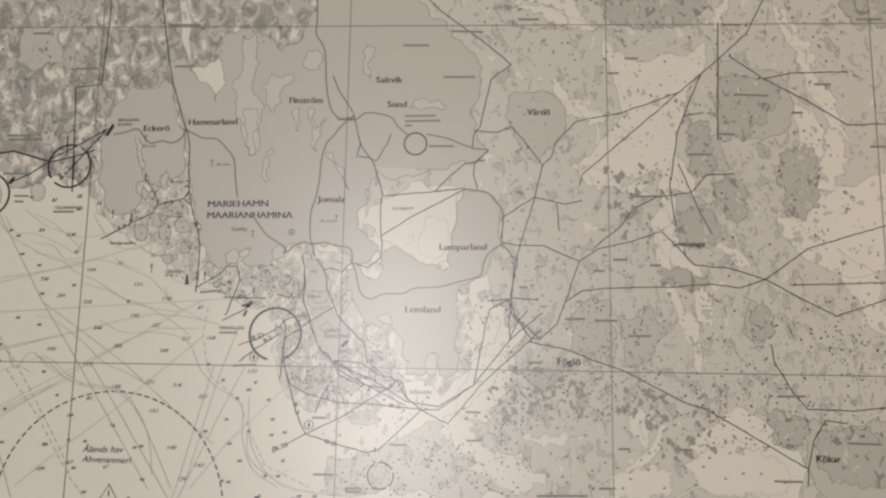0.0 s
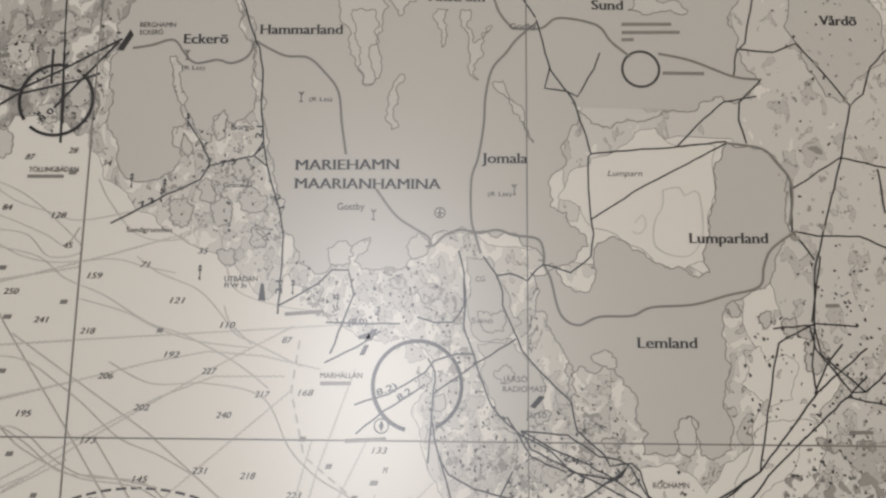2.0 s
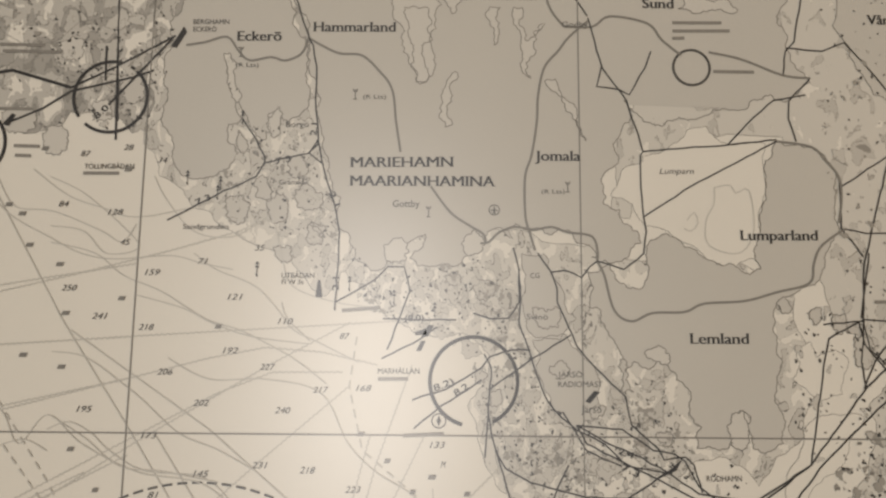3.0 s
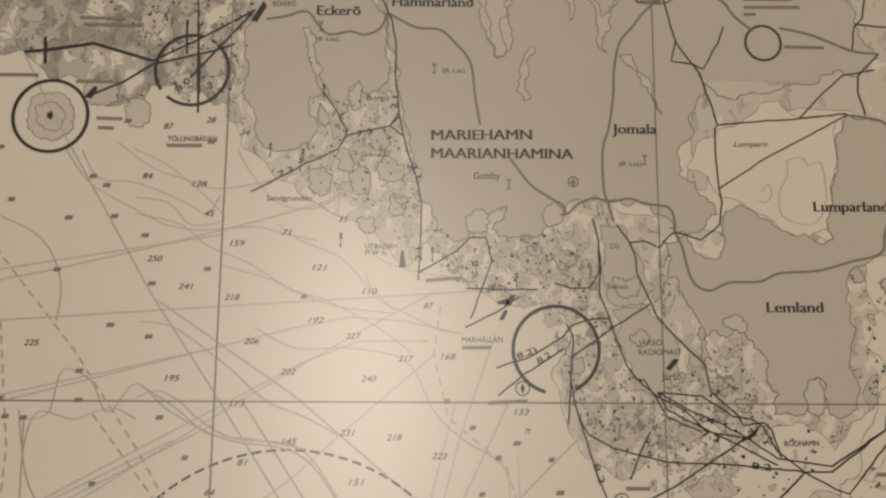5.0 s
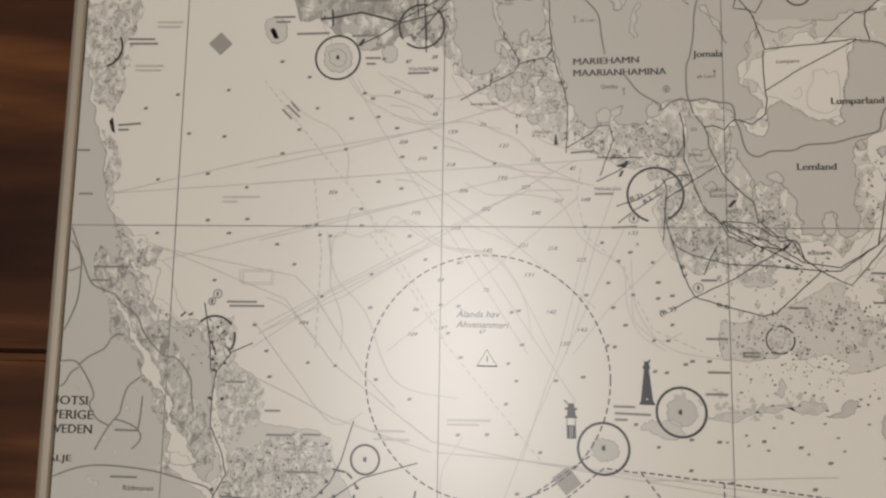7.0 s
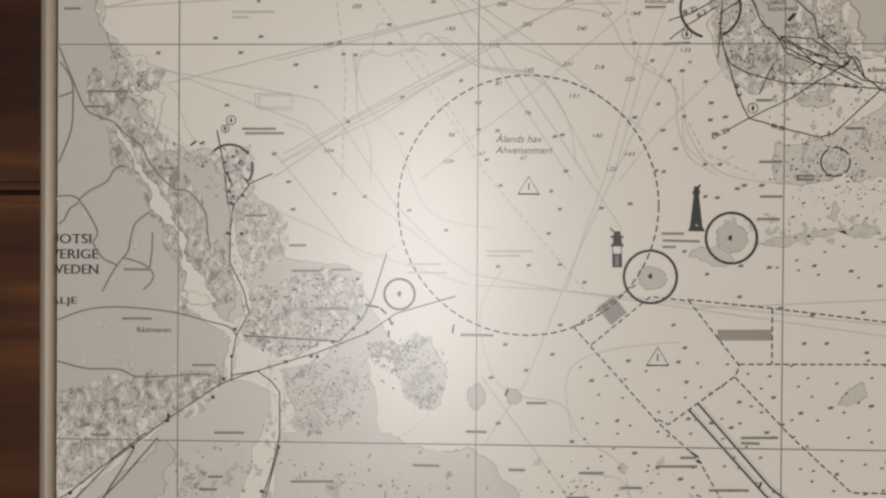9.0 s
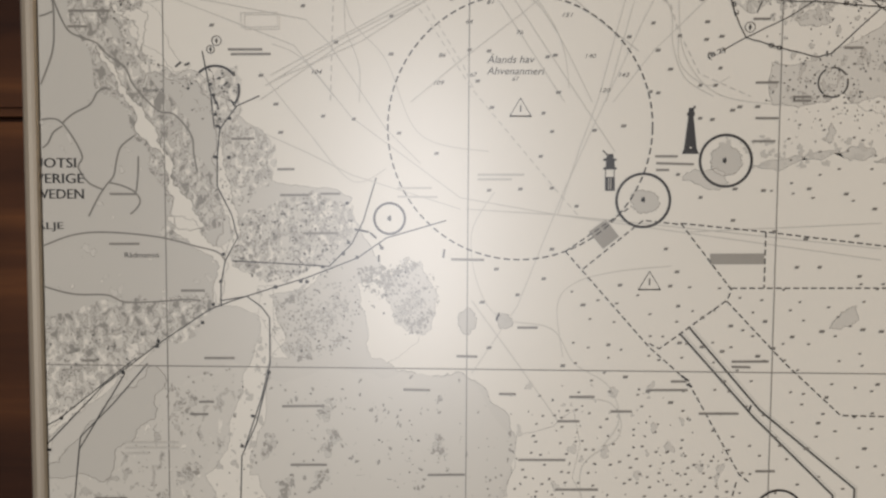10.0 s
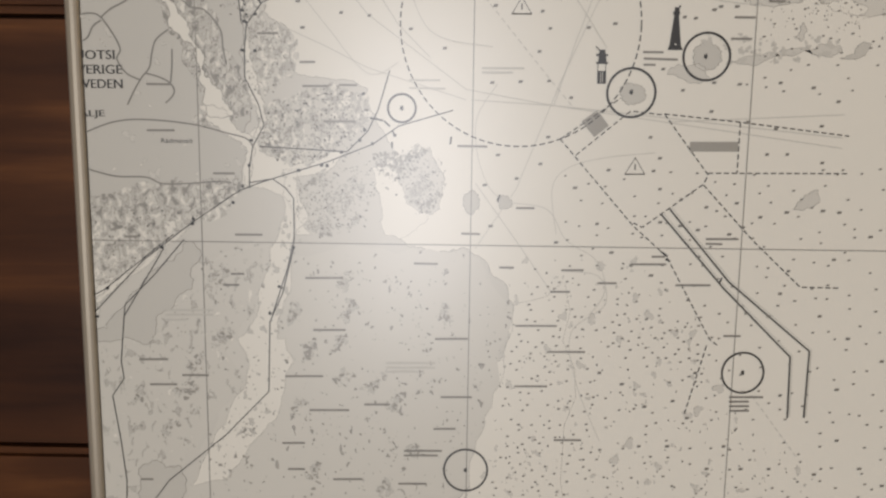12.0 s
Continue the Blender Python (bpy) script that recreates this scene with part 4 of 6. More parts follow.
scatter("rock", [(110.3, -36.7), (153.5, -30.6), (154.3, -61), (113.8, -59.2)], 130, 0.25, 0.5, GREY, 78)
scatter("islet", [(98.6, -8.4), (132.8, -4.4), (129.1, -18.5), (109, -22.5)], 60, 0.4, 1.8, LAND, 79, edge=0.15)
scatter("skerry", OPEN_SOUTH, 110, 0.5, 2.4, SHOAL, 74, edge=0.1)
scatter("rock", FAR_SOUTH, 140, 0.25, 0.55, GREY, 75)
for k, shape in enumerate(([(101.6, -72), (116.8, -68.7), (135.6, -67.2), (137.5, -65.2), (144.9, -66), (145.8, -67.8), (137.4, -69.9), (116.7, -71.5)], [(145.1, -70.6), (154.2, -64.4), (157.1, -65.4), (155.9, -67.5), (149.3, -71.1)],
                           [(165.8, -70), (174, -68.8), (176.5, -73.3), (173.4, -79.8), (168, -80.9), (164.6, -75.6)], [(180.2, -53.8), (185.8, -50.8), (190.9, -54.4), (183.7, -56.1)],
                           [(77.1, -77.8), (81.5, -73.7), (91.8, -74.6), (93.9, -78.7), (85.8, -80.8)], [(116, -20.3), (125.7, -17.3), (129.5, -20.2), (123.6, -23.2), (117.9, -22.9)],
                           [(131.3, -131.1), (135.6, -124.9), (140.7, -122.7), (141.8, -127.9), (135.8, -131.1)], [(126.4, -62.7), (129.4, -57), (131.2, -59.8), (129.1, -64.5)])):
    area("shoal", shape, LAND if k in (1, 2) else SHOAL, Y_DEEP - 0.00001, 0.2, outline=0.14, seed=120 + k)
scatter("islet", [(91.5, -61.3), (147.9, -63.1), (148.1, -71.3), (91.8, -73.6)], 60, 0.5, 2.0, LAND, 77)

# ---- roads on land ----
for pts in (
        [(8.8, 98.6), (13.7, 99.5), (19.3, 101), (22.4, 97.3), (25.4, 94.7), (31, 95.7), (34.6, 94.8), (38.8, 96.8), (40.6, 101.1)],
        [(40.6, 101.1), (44.4, 98.9), (48.8, 97), (54.5, 96.6), (58.9, 92.7), (62.6, 87.5), (63.8, 78.8), (65.1, 70.8)],
        [(73, 61.9), (78, 55.3), (82.9, 51.9), (86.4, 49.8), (87.1, 47.7)],
        [(85.7, 47.4), (87.8, 47.7), (90.5, 50.3), (94.7, 51.7), (98.8, 50.9), (103.7, 51.8), (107.8, 50.5), (114, 49.5), (115.4, 45.3), (115.2, 43.2)],
        [(95.1, 171.1), (96.4, 152.5), (96.2, 144.6), (100.3, 136.7), (101.6, 121.2), (103.7, 111), (107.6, 105.4)],
        [(113.9, 107.1), (108.8, 102.5), (105.9, 98.6), (102.3, 94.1), (100.6, 86.6), (100.2, 79.3), (98.8, 70.5), (97.1, 64.8), (97.1, 54.8), (98.1, 50.6), (99.5, 45.8)],
        [(107.6, 105.4), (115, 105.5), (119.8, 108.5), (129.7, 106.7), (133.4, 102.2), (138.4, 98)],
        [(145.7, 99), (154.2, 97.2), (165.1, 93), (172.3, 92.3)],
        [(115.2, 43.2), (116.9, 39.8), (119.3, 30.9), (123.6, 28.2), (128.8, 30.3), (137, 30.7), (141.9, 32.8), (152.2, 33.6), (160.5, 35.9), (168.9, 38.3), (170.3, 43.2), (172.2, 47.4), (176.6, 50.9), (179.4, 52.4)],
        [(162.4, 75.1), (171.5, 73.7), (174.9, 70.2), (178.1, 65.9), (178.5, 60.2), (177.4, 53.8)],
        [(-159, -103.9), (-146.1, -99.1), (-133.3, -97.9), (-114.2, -99.5), (-99.3, -103), (-91.9, -105), (-89.2, -108.1)],
        [(-159.2, -117.6), (-146.4, -120.9), (-133.5, -121.2), (-127.1, -123.7), (-116.5, -123.6), (-103.7, -122.6), (-98.4, -123)],
        [(-156.5, -56.7), (-152.3, -56.4), (-148.9, -58.0), (-143.8, -65.3), (-141.7, -70.6), (-143.3, -74.0), (-139.7, -79.6), (-134.2, -82.2)],
        [(-148.9, -58.0), (-144.8, -54.6), (-138.5, -51.2), (-135.6, -46.7), (-132.8, -45.4), (-130.5, -45.8)],
        [(-148.9, -59.1), (-152.3, -61.4), (-154.4, -65.4), (-156.5, -67.1)],
        [(-122.1, -62.4), (-127.2, -66.4), (-129.0, -71.4), (-130.2, -77.1), (-133.1, -80.7), (-136.0, -85.0), (-139.8, -92.1)],
        [(-131.9, -79.6), (-127.3, -80.7), (-122.6, -82.9), (-120.5, -86.1), (-121.7, -88.9), (-124.2, -91.2)],
        [(-120.9, -70.0), (-121.2, -77.0), (-121.9, -82.9)],
        [(-156.1, -6.5), (-151.8, -13.2), (-151.2, -22.1), (-152.0, -32.2), (-156.5, -44.0)],
        [(-156.5, -1.0), (-151.8, -12.1), (-146.5, -23.8), (-140.6, -27.2), (-135.5, -29.1), (-131.5, -33.3), (-125.3, -37.8), (-122.0, -44.5), (-113.5, -53.2), (-107.8, -54.5), (-103.3, -59.0), (-100.8, -63.4), (-100.4, -69.0), (-99.1, -75.8)],
        [(-156.5, -19.4), (-154.2, -18.8), (-151.6, -17.7)]):
    line("road", pts, 0.6, ROAD, smooth=True)

# ---- fairways ----
for pts in (
        [(40.6, 101.1), (41.8, 99.1), (42.9, 93.2), (42.9, 84.3), (43.6, 78.5), (44, 73.4), (45, 68.4), (46.6, 62.7), (48.6, 57), (50.1, 50), (50.1, 43.1), (49.5, 30.1)],
        [(6.7, 52.3), (18.4, 58.7), (28.5, 63.8), (30.4, 67.4), (41.4, 70), (44.1, 72.7)],
        [(24.4, 78.9), (27.9, 73.9), (30.6, 68.9), (30.4, 66.7)],
        [(43.8, 73.4), (41.7, 70.2), (45, 67.6)],
        [(49.5, 32.1), (59.2, 37.7), (62.5, 41.2), (66.6, 41.2), (68.1, 35.1), (65.6, 28.3), (62.7, 20.6)],
        [(61.5, 28.2), (79.8, 28.1)],
        [(61.4, 18.4), (69.1, 22.2), (75.1, 26.3)],
        [(69.1, 8.4), (77.4, 11.1), (86.1, 16.4), (88.1, 19.1), (93.4, 20.8), (98.2, 20.8)],
        [(69.6, 1.6), (76.2, 7.1), (82.8, 11.1), (86.1, 13.5)],
        [(88.1, 11.2), (92.8, 14.5), (97.5, 17.9), (108.3, 24.7)],
        [(94, 46.4), (95.4, 40.9), (95.8, 34), (95.4, 27.2), (97.5, 21.9), (99.5, 15.3), (102.2, 8.7), (105.5, 4.8), (109.5, 1.6), (116.1, -1.6), (121.4, -6.7), (131.9, -8.5)],
        [(83.9, 29.8), (88, 28.5), (92.7, 28.6), (95.4, 32.7), (95.4, 39.5)],
        [(100.2, 45.1), (103.6, 40.3), (105, 36.2), (105, 32.8), (107.7, 26.7), (109.7, 22), (113, 18.1), (116.3, 14.8), (121.7, 9.6), (122.9, 3), (129.4, -2.7), (130.7, -5.3), (136, -4.6), (138, -6.5), (139.8, -12.9)],
        [(103.6, 40.3), (107.1, 40.8), (111.2, 39), (113.3, 41.8), (115.2, 43.2), (118.1, 42.5), (121.9, 41.2), (127.1, 45.4), (127.9, 51), (127.3, 54.7), (126.8, 65.2), (126.9, 70.9), (127.6, 71.8), (123.6, 85.5), (117.4, 94.3), (113.9, 107.9)],
        [(127.6, 71.8), (149.6, 73.9), (162.4, 75.5)],
        [(127.3, 54.7), (137.9, 61.8), (162.4, 75.1)],
        [(149.6, 73.9), (157, 81.6), (162.2, 86.1), (170.8, 87.7)],
        [(117.4, 95.1), (115.9, 89.1), (121.6, 88.4), (124.4, 87), (128.8, 94.5), (130.4, 99)],
        [(86.7, 19.8), (88.5, 16.5), (87.8, 7.2), (87.5, 2), (87, -5.1)],
        [(87.6, 5.9), (89.2, -1.8), (94.4, -18.5), (96.1, -22.6), (98.5, -27), (111.1, -30.7), (123.7, -33.9), (128.8, -32.6), (145.6, -16.5)],
        [(145.6, -16.5), (125.2, -14.6), (111.5, -14.2), (98, -10.9), (92, -7.6), (89.5, -3.4)],
        [(90.1, -31.7), (98.5, -27), (113.1, -20), (131.4, -8.2)],
        [(131.4, -8.2), (138.9, -13.2), (152.6, -15.1), (166.8, -6.2)],
        [(145.6, -16.5), (152.5, -16.4), (166.8, -6.2), (182, 12.8), (194.7, 23.4)],
        [(145.6, -16.5), (153.1, -20.6), (156.5, -21.7), (170.4, -5.4), (194.2, 16.4)],
        [(109.4, 2.7), (117, -1.5), (125.5, -4.9), (131.4, -8.2)],
        [(109.4, 2.7), (111.8, -1.6), (122, -6.6), (138.9, -14.8)],
        [(109.4, 2.7), (120.6, 1.9), (128.1, -3.1), (133.3, -3.9), (135.8, -5.6), (139, -11.5), (145.6, -16.5)],
        [(106, 6), (111.8, -3.3), (120.3, -6.9)],
        [(192.8, 28.6), (182.2, 29.3), (173, 24.4), (171.2, 17.4), (166.8, -6.2)], [(171.8, 27.9), (182.1, 28.9)], [(182.2, 29.3), (180.8, 18.8), (181.7, 12.2)],
        [(184.6, 46.2), (181.5, 29.6)], [(181.1, 12.2), (184.2, 18.8), (188.7, 24.3)],
        [(102.1, -18.4), (104.8, -11.7), (107.4, -6.7)]):
    line("fairway", wobble(pts), 0.39, INK)
for pts in (
        [(172.3, 92.3), (166.3, 86.1), (165.9, 81.2), (167.6, 75.1)],
        [(165.1, 93), (166.2, 99.8), (168.6, 102.3), (170.9, 113.6), (173.3, 123.7), (181.8, 130.1)],
        [(140.7, 165.4), (150.9, 154.8), (168.3, 141.7), (181.8, 130.1)],
        [(166.2, 100.5), (175.9, 99.8), (181.9, 102.3), (189.1, 93.6), (195, 85.5), (198.6, 88.7), (201, 96.1), (209.4, 104.8), (228.5, 108.6), (252.5, 117.3), (267.1, 129.8), (281.9, 143.7), (289.8, 159.1)],
        [(195, 85.5), (191.4, 70.4), (186.6, 54.8), (183.1, 42.9), (182, 28.8), (183.2, 21.8), (193.5, 12.8)],
        [(210.3, 76.6), (211.5, 81.4), (219.9, 88.8), (252.5, 117.3)],
        [(262.3, 126.1), (252, 101.2), (247.8, 76.8), (249.6, 60)],
        [(178.4, 63.1), (191.4, 71.6), (204.3, 68.8), (211.4, 70.5)],
        [(200.8, 68.8), (201.9, 57.3)],
        [(215.8, 50.3), (227.6, 59.9), (232.4, 67.1), (241.8, 71.9), (257, 74.4), (263.1, 81.7), (274.7, 82.2)],
        [(178.4, 52.3), (184.3, 51.2), (194.8, 51.3), (209.9, 44.8), (218.1, 50.3), (229.8, 52.8), (243.8, 57.6), (257.1, 43.6), (270.8, 42.6), (285.3, 38.1), (303.9, 28), (312.6, 23.6), (339.9, 33)],
        [(285.3, 38.1), (303, 51.1), (342.1, 63.1)],
        [(204, 27.9), (210.9, 32.6), (222.5, 33.9), (250, 34.7), (263.7, 36), (275, 34.5), (285.3, 38.1)],
        [(295.4, 35.9), (340.2, 37.6)],
        [(193.5, 12.8), (190.1, 12.7), (182, 23), (180.8, 28.8)],
        [(193.5, 12.8), (200.5, 18.6), (204, 27.9), (209.9, 44.8)],
        [(188.9, 11.6), (203.8, 8.8), (216.3, 4), (226.4, 0.8), (250.8, -11.5), (259.7, -14.2), (285.5, -29), (298.2, -36.3)],
        [(286.3, 11.9), (287.1, 5.2), (293.2, -5.9), (299.4, -13.5), (316.9, -13.8), (336.7, -11.2)],
        [(297.8, -42.7), (298.2, -36.3), (301, -25.4), (305.8, -17.7), (314.4, -18.6)],
        [(251.6, 86.5), (260.2, 64.9), (264.5, 56.6)],
        [(178.4, 65.5), (177.9, 52.3), (183.1, 45.2)],
        [(274.4, 133.6), (288.1, 123.5), (300, 126), (323.4, 126.5)],
        [(288.1, 123.5), (306.4, 113.6), (322, 103.2), (345, 104.2)],
        [(270.2, 148.9), (268.3, 96.3)],
        [(254.6, 107.3), (262.8, 108.6)],
        [(-7.6, 77.9), (-10.1, 120.1), (1.3, 121.4), (2.8, 150.4), (2.8, 166.5)],
        [(40.8, 100.8), (34.6, 118.7), (31.2, 131.7), (24.9, 166.3)],
        [(104.4, 125.1), (107.1, 118.7), (113.7, 108.5)]):
    line("fairway", wobble(pts), 0.39, INK)
for pts in (
        [(-159.9, -180.4), (-135.9, -155.4), (-114.4, -139.1), (-95.2, -126.2), (-86.7, -122.9), (-71.9, -118.1), (-59.2, -114.2), (-40.3, -106.7), (-29.8, -99.3), (-7.9, -92.8)],
        [(-89.2, -108.1), (-90.9, -116.6), (-90.9, -125.1)],
        [(-90.9, -122.9), (-81.4, -121.2), (-76.1, -124.9), (-72.9, -129.1), (-72.9, -146.1), (-76.1, -158.9), (-82.6, -178.2)],
        [(-89.2, -108.1), (-84.5, -99.7), (-86.6, -91.3), (-91.8, -80.9), (-91.8, -70.4), (-90.7, -60), (-84.4, -51.6), (-76, -47.9)],
        [(-96.9, -31.9), (-93.8, -47.5), (-92.8, -58.9)],
        [(-118.7, -146.6), (-131.7, -161.7), (-144.7, -174.8), (-145.9, -186)],
        [(-159.8, -171.8), (-153.3, -168.5), (-123, -144.5)],
        [(-33.5, -77.4), (-38.2, -93.1), (-42.4, -101.5), (-50.8, -109.9)],
        [(-86.6, -108.1), (-67.6, -109), (-50.8, -109.9)],
        [(-73.2, -149.8), (-78.2, -169), (-83.7, -181.1), (-84.7, -211.4), (-103.7, -231.2), (-128.9, -252.1), (-136.7, -262.7)],
        [(-127.4, -150.6), (-145.3, -179.7), (-147.4, -199.3), (-146.5, -206.8), (-151.8, -214.3), (-149.1, -234.5), (-147.4, -252.5), (-147.9, -262.9)]):
    line("fairway", pts, 0.44, INK)
for pts in ([(-52.9, 88.4), (-47.6, 88.9)], [(-47.6, 88.9), (-35.4, 91), (-20.1, 86.6)], [(-47.9, 92.6), (-47.4, 85.2)]):
    line("fairway_limit", pts, 0.85, INK)
for pts in ([(-20.1, 86.6), (-8.9, 92.4), (5.9, 101.1)], [(-20.1, 85.6), (-4.3, 89.6), (0.9, 91.6)], [(-10.2, 82.1), (5, 100.2)], [(-35.4, 77), (-26.9, 80.9), (-20.1, 85.6)],
            [(-8.8, 97.1), (-7.7, 72.9)], [(-11.8, 98), (-11.4, 88.6)]):
    line("fairway", pts, 0.55, INK)

# ---- deep-sea tracks, cables and depth lines ----
for pts in (
        [(-77.9, 24.5), (-42.8, 31.6), (-14.2, 38.6), (8, 44.6), (25.2, 49.8), (32.1, 53.5)],
        [(-77.3, 17.8), (-42.1, 20.1), (-1.4, 23.1), (53.4, 26.8), (72.5, 28.2)],
        [(-75.1, -5.9), (-54, -0.9), (-1, 12.8), (19.2, 18.1), (32.9, 20.8), (46.6, 19.8), (60.4, 16.8)],
        [(-71.8, -42.9), (-38.8, -28.3), (4.7, -0.8), (33.8, 16.5), (53.4, 27.1)],
        [(-72, -40.5), (3, -0.3), (21.2, 9.5), (34.7, 14.8), (51.9, 15)],
        [(-21, -50.1), (-5.4, -37), (7.4, -27.2), (20.4, -17.3), (33.5, -5.6), (53.6, 11.6)],
        [(49.3, -49.9), (60.6, -7), (69, 16.9)],
        [(51.8, -49.9), (65.8, -31.8), (91.2, -6.8)],
        [(-139.7, 13.7), (-74.2, 28.5), (-0.2, 41.2)],
        [(-139.7, 13.7), (-76.1, 17.8), (0.1, 23.1)],
        [(-115.5, -14.4), (-51.6, 1.3), (0.2, 13.1)],
        [(-76, -49.5), (-46.7, -29.8), (0.7, -5.2)],
        [(-73.9, -44.3), (-46.7, -27.8), (-9.5, -9.3)],
        [(1.9, -149), (18.3, -124), (34.5, -82.2), (44.5, -59.4), (62.3, -20.5), (72.2, -0.2)],
        [(32.5, -90.5), (40.4, -65.6), (46.4, -49.1), (59, -0.2)]):
    line("cable", pts, 0.27, FAINT, wave=0.1)
for pts in (
        [(-60.1, 101.8), (-45.7, 74.1), (-17, 26.4), (-0.5, 2.6), (17.2, -23.9), (34.5, -49.9)],
        [(-15.2, 24.6), (19.8, 1.1), (43.8, -18.8), (60.7, -31.8)],
        [(-126.2, -6.1), (-113.6, -10.2), (-59.2, -20.6), (-50.9, -28.8), (-30, -59.7), (-17.4, -72.1)],
        [(-119.9, -8.2), (-63.4, -29.8), (-42.5, -55.6), (-2.8, -84.5), (32.5, -90.5), (53.1, -92.4), (148.9, -102)],
        [(-0.7, -88.6), (32.5, -90.5), (149, -106.1)],
        [(-78.1, -59.9), (-59.2, -68.2), (-42.5, -76.4), (-2.8, -88.6)],
        [(1.6, -122), (18.5, -145), (33.4, -165.9)],
        [(79.9, -96.4), (148.6, -92.8)],
        [(6.9, -0.1), (52.8, -67.6)]):
    line("sea_track", pts, 0.3, FAINT)
for pts in (
        [(-36.3, 62.4), (-31.5, 55.3), (-21.9, 54.2), (-9.5, 49.3), (-4.2, 46.6), (-0.9, 51.2)],
        [(-40.6, 62.9), (-33.7, 54.0), (-21.2, 47.0), (-14.1, 43.6), (-5.7, 42.3), (8.1, 43.3), (15.9, 41.5), (23.8, 40.0)],
        [(-27.7, 64.9), (-18.3, 58.2), (-9.5, 55.2), (-1.9, 53.0), (8.5, 54.6), (18.0, 57.3)],
        [(-18.7, -4.3), (-23.8, -1.8), (-28.8, -2.7), (-33.7, -4.4), (-42.2, -2.8), (-44.9, -11.1), (-44.8, -24.3)],
        [(-19.0, 0.7), (-14.0, 2.5), (-8.5, -0.0), (-3.6, -4.2), (5.0, -8.8), (20.1, -10.7), (29.1, -20.5), (34.1, -31.9), (36.0, -44.8)],
        [(9.0, 18.0), (19.4, 13.0), (33.0, 13.1), (46.8, 9.8), (53.7, -2.0), (60.6, -8.7), (69.1, -13.7), (72.1, -18.6), (72.8, -30.1), (77.4, -41.4), (87.4, -47.8)],
        [(-0.2, 33.5), (12.0, 30.2), (19.0, 26.8), (29.4, 23.4), (43.2, 21.8)],
        [(-68.8, 57.5), (-57.6, 46.9), (-45.1, 40.0), (-39.3, 29.6), (-39.5, 19.2)],
        [(-46.8, -2.1), (-42.6, -20.6), (-30.1, -34.9), (-17.5, -61.7), (7.4, -67.8)],
        [(-76.0, -39.1), (-59.2, -59.8), (-42.5, -78.5), (-29.9, -74.2)],
        [(74.6, -26.6), (75.8, -36.8), (85.1, -43.9), (93.2, -40.8)],
        [(-19.3, 19.3), (-11.1, 18), (-1.3, 11.5), (3.7, 7.7), (12.8, 0), (22.3, -3.8), (31.8, -8.8)],
        [(-21.8, 46.3), (-10.7, 43.7), (-3.4, 38.3), (6.4, 34.3), (17.6, 27.7), (25.9, 25.1), (34.2, 21.2), (41.1, 17.3), (48, 12.1)],
        [(13.9, 44), (19.6, 40), (29.3, 36), (35, 30.6), (39.3, 25.3), (44.8, 22.6), (55.8, 17.4)],
        [(-17.8, 3.6), (-9.4, -1.5), (-1, -7.8), (9.5, -9), (22.8, -11.4)],
        [(-23.4, 63.1), (-14.7, 59), (-4.4, 50.7), (0.1, 45.2), (-7.9, 43.7), (-13.9, 49.2), (-22.2, 50.5)],
        [(2.9, 63.5), (6, 57.9), (13.5, 49.6), (23.2, 48.3), (32.5, 52.6), (35.7, 44.3), (38.8, 36.1), (49.9, 32.1), (60.8, 30.9)],
        [(36.3, 32), (37.9, 27.9), (43.5, 22.6)],
        [(-45.4, -4.5), (-39.7, -2.8), (-37, 7.3), (-30.1, 4.8), (-25.5, -2.7), (-19.1, 4.1), (-10.4, -2.6), (3.3, -9.1), (20.2, -12.3), (30.6, -23.8), (44.4, -49.9)],
        [(-71.4, -29.3), (-61.2, -34), (-48.7, -48.3)],
        [(-44.8, -24.3), (-45.4, -4.5)], [(-44.8, -24.3), (-39.8, -37.1), (-39.7, -50.2)],
        [(35.2, -142.7), (32.9, -123.8), (39, -115.4), (53.4, -111.1), (74, -108.8)],
        [(9.6, -82.3), (1.5, -96.9), (3.7, -115.7), (12.1, -128.2), (30.9, -132.2), (39.3, -144.7), (51.9, -153), (56.2, -165.5), (50.1, -176.2)],
        [(39.4, -157.7), (53.5, -159.9), (56.3, -171.7), (42.7, -184), (45.8, -206), (56.4, -230.8)],
        [(145.7, 62.6), (149.9, 63.3), (151.2, 61.2), (154.7, 62), (155.4, 51.4), (151.3, 45.7), (143.8, 47.7), (143.3, 54), (145.5, 58.3), (145.7, 62.6)],
        [(138.4, 54), (140.3, 56.1), (141.2, 53.3), (139.3, 51.2), (137.6, 51.9)], [(74.4, -12.4), (76.8, -32.7), (89.2, -47), (113.7, -51)]):
    line("depth_line", wobble(spline(pts), 1.1, 0.55), 0.25, FAINT)

# limits drawn with dashes
for pts in (
        [(35.4, -103.6), (66.5, -138.5), (81, -151.2), (100.5, -185.5), (104.2, -188.4)], [(99.5, -188.5), (91.8, -218.9)],
        [(35.5, -103.8), (59.2, -87.2)], [(42, -110.2), (58.3, -96.5), (63.4, -92.3), (77, -93.7)],
        [(77, -93.3), (95.9, -117.4), (94.3, -121.1), (70.3, -139.1), (66.6, -137.3)],
        [(94.3, -121.5), (115.6, -143.8), (136.5, -163), (152.9, -163.2)], [(95.8, -116.7), (151.7, -116.2)],
        [(77, -93.3), (107.5, -96.2), (151.3, -101.2)], [(107.5, -96.2), (107.5, -116.4)]):
    line("area_limit", pts, 0.5, GREY, dash=(2.2, 1.0))
